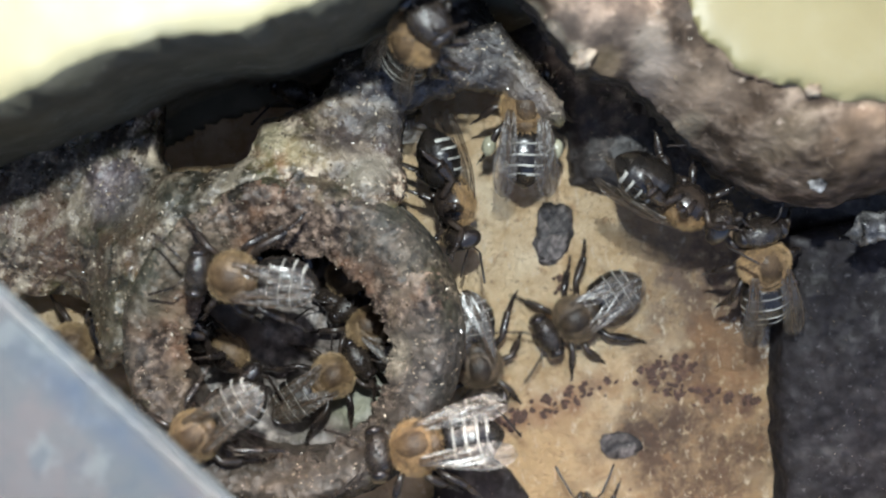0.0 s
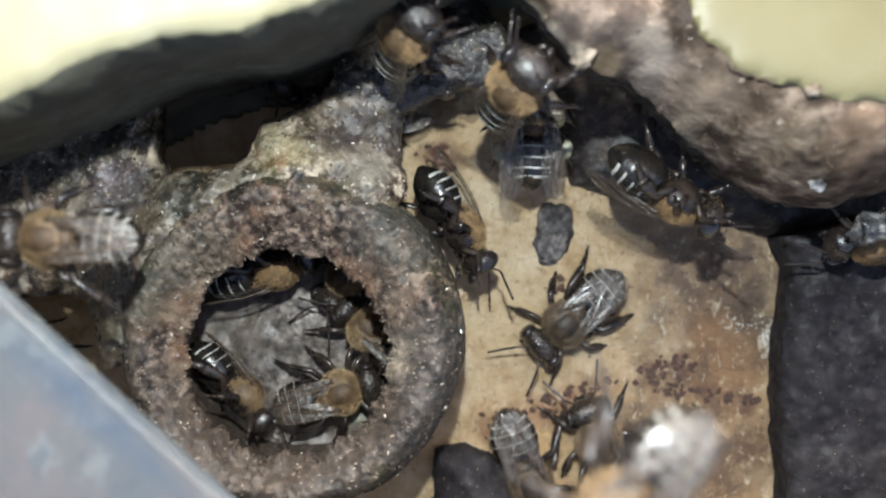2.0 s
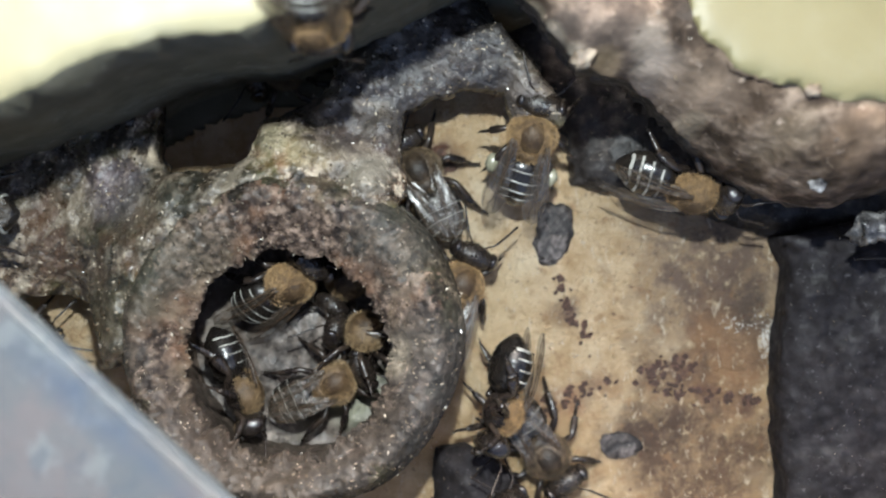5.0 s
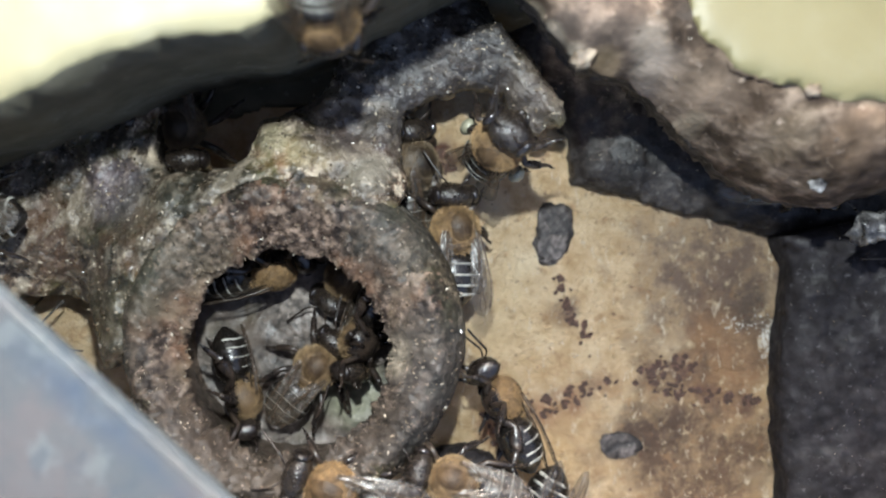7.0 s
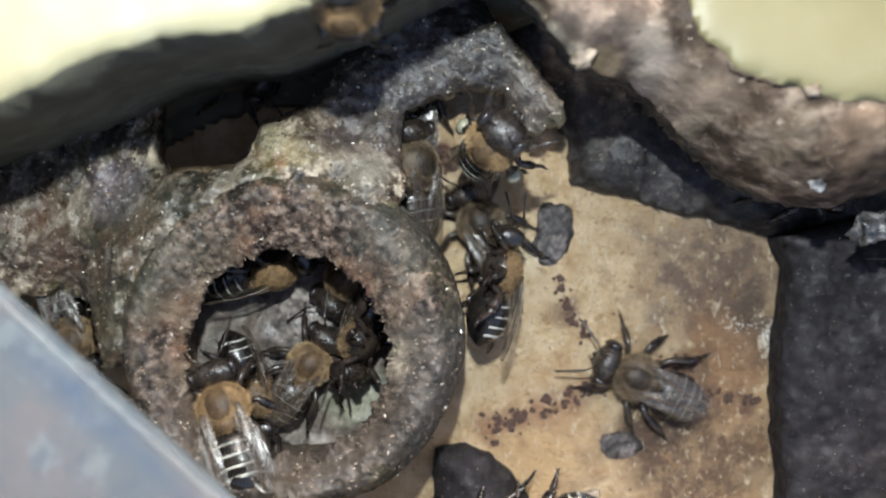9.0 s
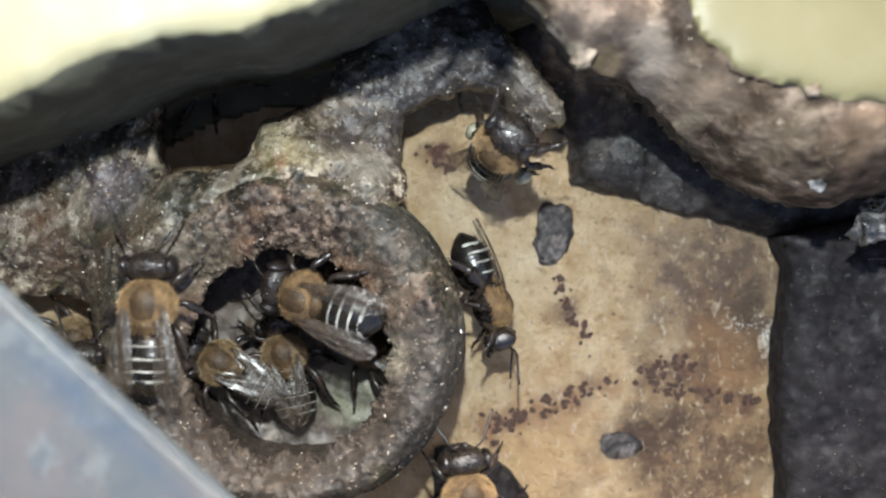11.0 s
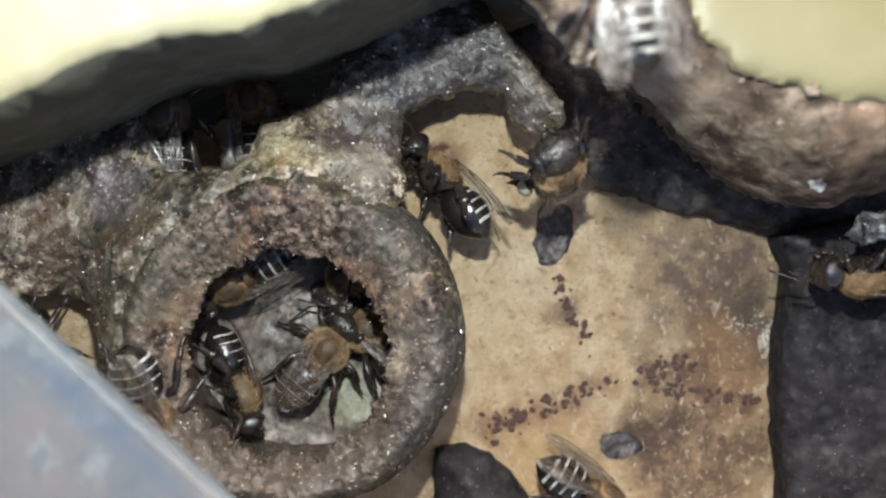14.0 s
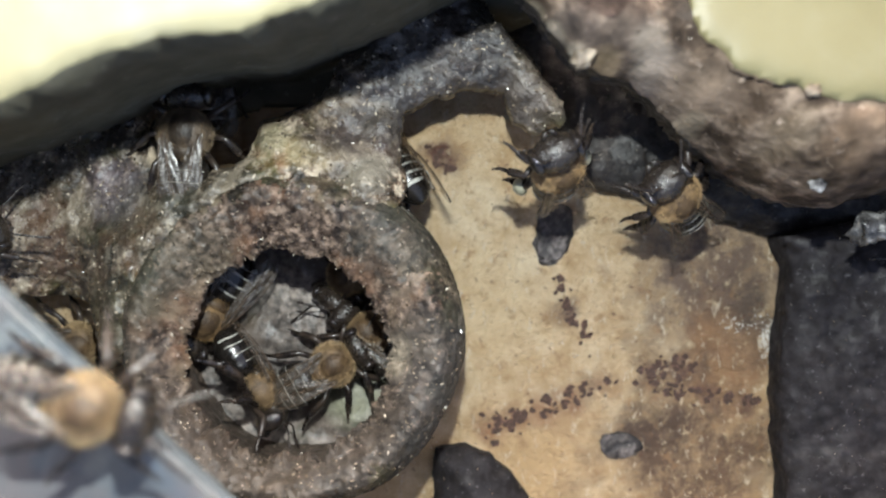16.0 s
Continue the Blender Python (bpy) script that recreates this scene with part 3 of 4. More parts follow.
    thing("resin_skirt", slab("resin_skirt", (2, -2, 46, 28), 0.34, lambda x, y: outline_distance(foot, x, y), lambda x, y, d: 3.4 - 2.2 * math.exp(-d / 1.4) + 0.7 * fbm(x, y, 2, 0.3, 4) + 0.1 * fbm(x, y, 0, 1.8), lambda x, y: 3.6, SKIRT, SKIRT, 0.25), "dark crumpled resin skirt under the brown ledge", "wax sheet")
    flap = flat([(770, 806), (828, 800), (868, 818), (912, 852), (944, 896), (956, 1000), (760, 1000)], 4)
    me = slab("dark_flap", (-4, -32, 12, -12), 0.3, lambda x, y: outline_distance(flap, x, y), lambda x, y, d: 4.0 - 2.0 * math.exp(-d / 1.2) + 0.7 * fbm(x, y, 7, 0.35, 4), lambda x, y: 4.0, BLACK, BLACK, 0.12)
    thing("dark_flap", me, "dark rough cerumen flap beside the pot", "wax flap")


def litter(name, n, seed, lo, hi, low):
    """Loose wax flakes on a sheet that lies above the level low."""
    ob = bpy.data.objects[name]
    part("flake_litter", mesh_of("flake_litter", *flecks(ob.data, n, seed, lo, hi, lambda x, y, z: z > low and abs(x) < 45 and abs(y) < 28), FLECK, False), ob, "small loose wax flakes", "stuff")


def build_plate():
    """A painted plate that lies over one corner, its edge slanting across."""
    z = 34.0
    a, b = np.array((*plan(-30, 490, z), z)), np.array((*plan(412, 897, z), z))
    along = (b - a) / np.linalg.norm(b - a)
    across = np.array((along[1], -along[0], 0.0))
    up = np.array((0.0, 0.0, 1.0))
    bm = bmesh.new()
    bmesh.ops.create_cube(bm, size=1)
    bmesh.ops.scale(bm, vec=(0.060, 0.040, 0.002), verts=bm.verts)
    bmesh.ops.bevel(bm, geom=list(bm.edges), offset=0.0006, segments=3, affect="EDGES")
    me = bpy.data.meshes.new("plate")
    bm.to_mesh(me)
    bm.free()
    me.materials.append(PLATE)
    c = (a + b) / 2 + across * 20.0 - up * 1.0
    ob = thing("painted_plate", me, "worn blue-grey painted plate leaning over the pot", "plate")
    turn = Matrix((along, -across, up)).transposed().to_4x4()
    ob.matrix_world = Matrix.Translation(Vector(c) / 1000) @ turn


build_sheet()
build_rims()
litter("dark_sheet", 130, 31, 0.02, 0.07, 2.5)
litter("resin_skirt", 260, 32, 0.02, 0.07, 0.8)
litter("dark_flap", 60, 33, 0.02, 0.08, 1.5)
litter("resin_ledge", 160, 34, 0.04, 0.12, 12.0)
build_plate()


# ---------------------------------------------------------------- crumbs
tagged(lump("resin_patch", 980, 414, 0.02, 1.8, 2.8, 0.07, PATCH, 1, -14, 0.35), "flat dark resin patch stuck to the floor board", "resin patch")
tagged(lump("resin_blob", 1098, 788, 0.03, 1.95, 1.25, 0.2, PATCH, 2, -5, 0.2), "oval black resin blob on the floor board", "resin blob")
WHITE = chitin("white_wax", (0.42, 0.38, 0.32), (0.66, 0.63, 0.57), 0.5)
LOAD = chitin("resin_load", (0.20, 0.19, 0.13), (0.36, 0.34, 0.25), 0.3)
STUB = cerumen("stub_wax", (0.03, 0.028, 0.027), (0.085, 0.08, 0.078), (0.26, 0.25, 0.24), 900, 0.68, 0.35)
tagged(lump("wax_stub", 1548, 402, 13, 1.7, 1.2, 1.0, STUB, 3, 10, 0.7), "pale grey broken wax stub on the ledge", "wax stub")


def build_frost():
    """Fine white crystals at the foot of the dark sheet."""
    rnd = random.Random(17)
    verts, faces = [], []
    for _ in range(230):
        u, v = rnd.gauss(1356, 6), rnd.gauss(602, 20)
        if rnd.random() < 0.22:
            u, v = rnd.gauss(1318, 16), rnd.gauss(574, 9)
        x, y = plan(u, v, 0)
        w = rnd.uniform(0.04, 0.13)
        o = len(verts)
        verts += [(x + w * rnd.uniform(0.4, 1.2) * math.cos(a), y + w * rnd.uniform(0.4, 1.2) * math.sin(a), 0.01) for a in (0, 1.57, 3.14, 4.71)] + [(x, y, w * 0.9)]
        faces += [(o + q, o + (q + 1) % 4, o + 4) for q in range(4)]
    thing("white_frost", mesh_of("white_frost", verts, faces, WHITE, False), "fine white crystals on the floor board beside the dark sheet", "crystals", kind="stuff")


build_frost()
CREAM_LUMP = cerumen("pale_lump_wax", (0.13, 0.095, 0.065), (0.19, 0.15, 0.11), (0.27, 0.225, 0.17), 700, 0.72, 0.6, 0.0002, 0.3)
for u, v, z, s in ((1440, 160, 25.3, 0.5),):
    tagged(lump("wax_flake", u, v, z, s * 1.1, s * 0.8, s * 0.3, CREAM_LUMP, u * 0.37, u, 0.5), "small white wax flake on the cream board edge", "wax flake")
LEDGE = bpy.data.objects["resin_ledge"]
LEDGE_TOP = np.array([v.co for v in LEDGE.data.vertices]) * 1000


def on_ledge(u, v):
    """Height of the ledge's top where it shows at plan place u, v."""
    z = 27.0
    for _ in range(6):
        x, y = plan(u, v, z)
        d = np.hypot(LEDGE_TOP[:, 0] - x, LEDGE_TOP[:, 1] - y)
        z = 0.5 * z + 0.5 * float(LEDGE_TOP[d < max(0.5, d.min() + 0.01), 2].max())
    return z


for u, v, a, b, turn in ((1034, 100, 0.9, 0.6, 62), (1448, 327, 0.6, 0.42, 0)):
    piece = lump("wax_lump", u, v, on_ledge(u, v), a, b, 0.13, STUB if v > 300 else CREAM_LUMP, u * 0.11, turn, 0.55)
    piece.parent = LEDGE


def build_crumbs():
    rnd = random.Random(11)
    kinds = []
    for k in range(5):
        base = bpy.data.meshes.new("crumb")
        bm = bmesh.new()
        bmesh.ops.create_icosphere(bm, subdivisions=1, radius=0.001)
        for w in bm.verts:
            w.co *= rnd.uniform(0.45, 1.35)
        bm.to_mesh(base)
        bm.free()
        base.materials.append(CRUMB)
        kinds.append(base)
    lines = (((862, 758), (960, 728), 40), ((960, 718), (1060, 690), 34), ((1145, 655), (1230, 645), 30), ((1170, 690), (1345, 708), 46), ((988, 505), (1005, 560), 14), ((1005, 570), (1050, 620), 8), ((1060, 680), (1180, 660), 12), ((750, 265), (795, 300), 18))
    for (a, b), (c, d), n in lines:
        for _ in range(n):
            t = rnd.random()
            u, v = a + (c - a) * t + rnd.gauss(0, 8), b + (d - b) * t + rnd.gauss(0, 9)
            s = rnd.choice((0.12, 0.16, 0.2, 0.28, 0.36))
            x, y = plan(u, v, 0)
            ob = tagged(new("resin_crumb", rnd.choice(kinds)), "dark red-brown resin crumb on the floor board", "crumb", "resin crumbs")
            ob.matrix_world = pose(x / 1000, y / 1000, 0.00005, 0, 0, rnd.uniform(0, 360)) @ Matrix.Diagonal((s * 1.4, s, s * 0.3, 1))


build_crumbs()


# ---------------------------------------------------------------- bees
def lathe(profile, seg=24, a0=0.0, a1=2 * math.pi, squash=1.0, drop=lambda x: 0.0, bow=0.0):
    """A body round the long axis: profile of (x, radius)."""
    full = abs(a1 - a0 - 2 * math.pi) < 1e-6
    n = seg if full else seg + 1
    verts, faces = [], []
    for x, r in profile:
        for i in range(n):
            a = a0 + (a1 - a0) * i / seg
            verts.append((x + bow * (math.cos(1.6 * a) + 0.5 * math.sin(5 * a)), r * math.sin(a), drop(x) + r * squash * math.cos(a)))
    for j in range(len(profile) - 1):
        for i in range(seg):
            a, b = j * n + i, j * n + (i + 1) % n
            faces.append((a, b, b + n, a + n))
    return verts, faces


def ball(c, r, seg=20, rings=14, rough=0.0, seed=0.0):
    verts, faces = [], []
    for j in range(rings + 1):
        th = math.pi * j / rings
        for i in range(seg):
            ph = 2 * math.pi * i / seg
            d = Vector((math.cos(th), math.sin(th) * math.cos(ph), math.sin(th) * math.sin(ph)))
            k = 1 + rough * noise.noise(d * 3 + Vector((seed, 0, 0)))
            verts.append((c[0] + r[0] * d.x * k, c[1] + r[1] * d.y * k, c[2] + r[2] * d.z * k))
    for j in range(rings):
        for i in range(seg):
            a, b = j * seg + i, j * seg + (i + 1) % seg
            faces.append((a, a + seg, b + seg, b))
    return verts, faces


def tube(points, radii, seg=7):
    verts, faces = [], []
    p = [Vector(q) for q in points]
    for i, (q, r) in enumerate(zip(p, radii)):
        d = (p[min(i + 1, len(p) - 1)] - p[max(i - 1, 0)]).normalized()
        s = d.cross(Vector((0.13, 0.21, 0.97))).normalized()
        u = s.cross(d)
        rs, ru = r if isinstance(r, tuple) else (r, r)
        for k in range(seg):
            a = 2 * math.pi * k / seg
            verts.append(tuple(q + s * rs * math.cos(a) + u * ru * math.sin(a)))
    for i in range(len(p) - 1):
        for k in range(seg):
            a, b = i * seg + k, i * seg + (k + 1) % seg
            faces.append((a, b, b + seg, a + seg))
    faces.append(tuple(reversed(range(seg))))
    faces.append(tuple(range(len(verts) - seg, len(verts))))
    return verts, faces


def joined(*pieces):
    verts, faces = [], []
    for v, f in pieces:
        o = len(verts)
        verts += v
        faces += [tuple(o + i for i in q) for q in f]
    return verts, faces


def hairs(n, c, r, length, rnd, keep):
    verts, faces = [], []
    while len(faces) < n:
        d = Vector((rnd.gauss(0, 1), rnd.gauss(0, 1), rnd.gauss(0, 1))).normalized()
        if not keep(d, rnd.random()):
            continue
        q = Vector((c[0] + r[0] * d.x * 0.97, c[1] + r[1] * d.y * 0.97, c[2] + r[2] * d.z * 0.97))
        t = (d * 0.75 + 0.55 * Vector((rnd.gauss(-0.8, 1), rnd.gauss(0, 1), rnd.gauss(0, 1)))).normalized()
        s = t.cross(Vector((rnd.random(), rnd.random(), rnd.random() + 0.1))).normalized() * 0.016
        o = len(verts)
        verts += [tuple(q - s), tuple(q + s), tuple(q + t * length * rnd.uniform(0.6, 1.2))]
        faces.append((o, o + 1, o + 2))
    return verts, faces


ABDOMEN = [(-1.35, 0.35), (-1.5, 0.8), (-1.8, 1.3), (-2.2, 1.62), (-2.6, 1.76), (-2.75, 1.72), (-3.2, 1.86), (-3.45, 1.88), (-3.6, 1.83), (-4.0, 1.86), (-4.25, 1.82), (-4.4, 1.74), (-4.75, 1.62), (-4.95, 1.52), (-5.1, 1.40), (-5.4, 1.12), (-5.65, 0.86), (-5.8, 0.66), (-6.05, 0.3), (-6.12, 0.05)]


def sag(x):
    return -0.35 - 0.05 * (x + 3.5) ** 2 * 0.5


def abdomen_radius(x):
    return float(np.interp(-x, [-p[0] for p in ABDOMEN], [p[1] for p in ABDOMEN]))


def make_bee(spread=0.0, dusky=False):
    rnd = random.Random(2)
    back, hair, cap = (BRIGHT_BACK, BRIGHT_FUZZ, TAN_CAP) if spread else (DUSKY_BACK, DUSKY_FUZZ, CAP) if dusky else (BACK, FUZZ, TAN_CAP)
    bee = new("stingless_bee")
    tagged(bee, "stingless bee with amber-haired thorax and pale-banded black abdomen", "bee", "bees of the nest")
    put = lambda name, vf, mat, parent=bee, label="": part(name, mesh_of(name, *vf, mat), parent, label)
    thorax = put("thorax", joined(ball((0, 0, -0.05), (1.68, 1.78, 1.5), 24, 16, 0.04), ball((-1.25, 0, 0.5), (0.72, 1.1, 0.6), 16, 10)), LEG)
    shell = ball((0, 0, 0), (1.75, 1.85, 1.55), 32, 22, 0.04)
    cover = [q for q in shell[1] if min(shell[0][i][2] for i in q) > -0.35]
    put("mantle", (shell[0], cover), back, thorax, "amber upper thorax")
    put("scutum", joined(ball((0.05, 0, 0.2), (1.56, 1.42, 1.47), 24, 16, 0.05), ball((-1.3, 0, 0.72), (0.62, 0.9, 0.5), 16, 8)), cap, thorax, "dark glossy thorax shield")
    side = lambda d, q: d.z > -0.3 and q < 0.10 + 0.9 * min(1, (abs(d.y) ** 2 + max(0, d.x) ** 2 * 0.8 + max(0, -d.x) ** 2 * 0.5))
    fuzz = joined(hairs(3800, (0, 0, 0), (1.75, 1.85, 1.55), 0.34, rnd, side), hairs(260, (-1.25, 0, 0.55), (0.75, 1.15, 0.6), 0.36, rnd, lambda d, q: d.x < 0.3 and d.z > -0.2))
    tagged(put("fuzz", fuzz, hair, thorax, "amber body hair"), kind="stuff")
    head = put("head", joined(ball((2.5, 0, -0.3), (1.0, 1.78, 1.32), 24, 14, 0.05, 3), ball((3.05, 0, -0.75), (0.4, 0.75, 0.6), 14, 8), tube([(3.2, 0.45, -1.2), (3.5, 0.2, -1.5), (3.45, 0.02, -1.6)], [0.22, 0.18, 0.06]), tube([(3.2, -0.45, -1.2), (3.5, -0.2, -1.5), (3.45, -0.02, -1.6)], [0.22, 0.18, 0.06])), HEAD)
    for s in (1, -1):
        put("eye", ball((2.58, 1.50 * s, -0.22), (0.74, 0.46, 1.06), 16, 12), EYE_SHELL, head)
    put("face_hair", hairs(160, (2.45, 0, -0.35), (0.82, 1.62, 1.3), 0.28, rnd, lambda d, q: abs(d.y) < 0.6), FUZZ, head)
    for dx, dy in ((2.5, 0), (2.36, 0.3), (2.36, -0.3)):
        put("ocellus", ball((dx, dy, 1.0), (0.13, 0.13, 0.1), 8, 6), EYE_SHELL, head)
    for s in (1, -1):
        a = [(3.1, 0.35 * s, 0.0), (3.5, 0.7 * s, 0.35), (3.9, 1.15 * s, 0.5), (4.5, 1.5 * s, 0.3), (5.2, 1.9 * s, 0.05), (6.0, 2.3 * s, -0.2)]
        put("antenna", tube(spline(a, 4), [0.07] * 9 + [0.095] * 11 + [0.08]), LEG, head)
    body = put("abdomen", lathe(ABDOMEN, 28, squash=0.84, drop=sag), BELLY)
    for x, w, arc in ((-2.68, 0.02, 1.0), (-3.52, 0.03, 1.4), (-4.33, 0.045, 1.7), (-5.02, 0.09, 1.9)):
        w, arc = (w * 0.6 + 0.035, arc * 0.6 + 0.75) if spread else (w * 0.65, arc)
        put("pale_band", lathe([(x + w + 0.03, abdomen_radius(x + w + 0.03) + 0.003), (x + w, abdomen_radius(x + w) + 0.045), (x - w, abdomen_radius(x - w) + 0.045), (x - w - 0.04, abdomen_radius(x - w - 0.04) + 0.003)], 26, -arc, arc, 0.84, sag, 0.05), BAND, body)
    for s in (1, -1):
        for name, root, length, width, out, lift in (("forewing", (-0.15, 1.25, 1.15), 6.5 if spread else 5.9, 0.95, 0.06, 0.12), ("hindwing", (-0.6, 1.25, 0.95), 4.4, 0.7, 0.2, 0.0)):
            verts, faces = [], []
            nx, ny = 26, 10
            for i in range(nx + 1):
                t = i / nx
                w = width * (0.30 + 0.70 * min(1, t / 0.62) ** 0.8) * (1 if t < 0.7 else math.sqrt(max(0.0, 1 - ((t - 0.7) / 0.3) ** 2)) + 0.02)
                for j in range(ny + 1):
                    q = j / ny * 2 - 1
                    x = root[0] - length * t
                    y = root[1] - (1.0 - out * 2) * t * 1.0 + q * w * 0.98 - 0.1
                    z = root[2] + lift + 0.25 * math.sin(3.1 * t) - 0.35 * t - 0.12 * q * q + 0.05 * math.sin(9 * t + 5 * q) + 0.10 * noise.noise(Vector((t * 3.0, q * 3.4, s * 4.0 + spread))) + 0.05 * noise.noise(Vector((t * 8.0, q * 6.0, s * 9.0))) + 0.05 * s
                    dx, dy = x - root[0], y - root[1]
                    ca, sa = math.cos(radians(spread)), math.sin(radians(spread))
                    verts.append((root[0] + dx * ca + dy * sa, (root[1] - dx * sa + dy * ca) * s, z))
            for i in range(nx):
                for j in range(ny):
                    a = i * (ny + 1) + j
                    faces.append((a, a + 1, a + ny + 2, a + ny + 1))
            wing = put(name, (verts, faces), WING, bee, "smoky translucent wing")
            if name == "forewing":
                for j0, j1 in ((9, 9), (3, 6), (6, 3)):
                    pts = [Vector(verts[i * (ny + 1) + round(j0 + (j1 - j0) * i / nx)]) + Vector((0, 0, 0.02)) for i in range(0, nx - 1, 2)]
                    put("vein", tube(pts, [0.045] * 5 + [0.028] * (len(pts) - 5), 5), VEIN, wing)
    legs = (("foreleg", [(1.0, 0.8, -1.1), (1.8, 2.0, -0.6), (2.7, 2.8, -1.4), (2.8, 2.88, -1.5), (3.2, 3.3, -2.05), (3.5, 3.55, -2.2)], [0.22, 0.27, 0.30, 0.16, 0.13, 0.10]),
            ("midleg", [(0.1, 0.9, -1.2), (-0.2, 2.6, -0.5), (-1.0, 3.5, -1.4), (-1.1, 3.58, -1.5), (-1.6, 4.1, -2.1), (-1.8, 4.45, -2.25)], [0.22, 0.28, 0.34, 0.17, 0.14, 0.10]),
            ("hindleg", [(-0.9, 0.9, -1.2), (-2.1, 2.2, -0.4), (-3.8, 2.7, -1.1), (-3.95, 2.78, -1.2), (-4.9, 3.2, -2.0), (-5.3, 3.5, -2.25)], [(0.24, 0.28), (0.28, 0.34), (0.30, 0.62), (0.2, 0.34), (0.16, 0.24), 0.10]))
    fold = 0.8 if spread else 1.0
    for s in (1, -1):
        for name, pts, radii in legs:
            pts = [(pts[0][0] + (x - pts[0][0]) * fold, pts[0][1] + (y - pts[0][1]) * fold, z) for x, y, z in pts]
            # modelled round the hip, so that the leg can swing there
            hip = Vector((pts[0][0], pts[0][1] * s, pts[0][2]))
            pts2 = [Vector((x, y * s, z)) - hip for x, y, z in pts]
            full, rr = [], []
            for i in range(len(pts2) - 1):
                for k in range(4):
                    t = k / 4
                    ra, rb = radii[i] if isinstance(radii[i], tuple) else (radii[i],) * 2, radii[i + 1] if isinstance(radii[i + 1], tuple) else (radii[i + 1],) * 2
                    full.append(pts2[i].lerp(pts2[i + 1], t))
                    swell = (0.78 if k == 0 and i else 1.0)
                    rr.append(((ra[0] + (rb[0] - ra[0]) * t) * swell, (ra[1] + (rb[1] - ra[1]) * t) * swell))
            full.append(pts2[-1])
            rr.append((0.08, 0.08))
            end, on = full[-1], (full[-1] - full[-3]).normalized()
            claws = [tube([end, end + on * 0.16 + Vector((0.09 * q, -0.05 * q, 0.02)), end + on * 0.24 + Vector((0.13 * q, -0.06 * q, -0.1))], [0.06, 0.045, 0.015], 5) for q in (1, -1)]
            leg = put(name, joined(tube(full, rr, 8), *claws), LEG)
            leg.location = hip / 1000
    return bee


FIRST_BEE = make_bee()
DUSKY_BEE = make_bee(0.0, True)
OPEN_BEE = make_bee(13.0)
FIRST_BEE.scale, DUSKY_BEE.scale, OPEN_BEE.scale = (1.0,) * 3, (1.1,) * 3, (1.08,) * 3
BEES = []


def bee_pose(u, v, z, heading, pitch=0, roll=0):
    x, y = plan(u, v, z)
    return Matrix.Translation((x / 1000, y / 1000, z / 1000)) @ pose(0, 0, 0, 0, 0, heading) @ pose(0, 0, 0, 0, -pitch, 0) @ pose(0, 0, 0, roll, 0, 0)


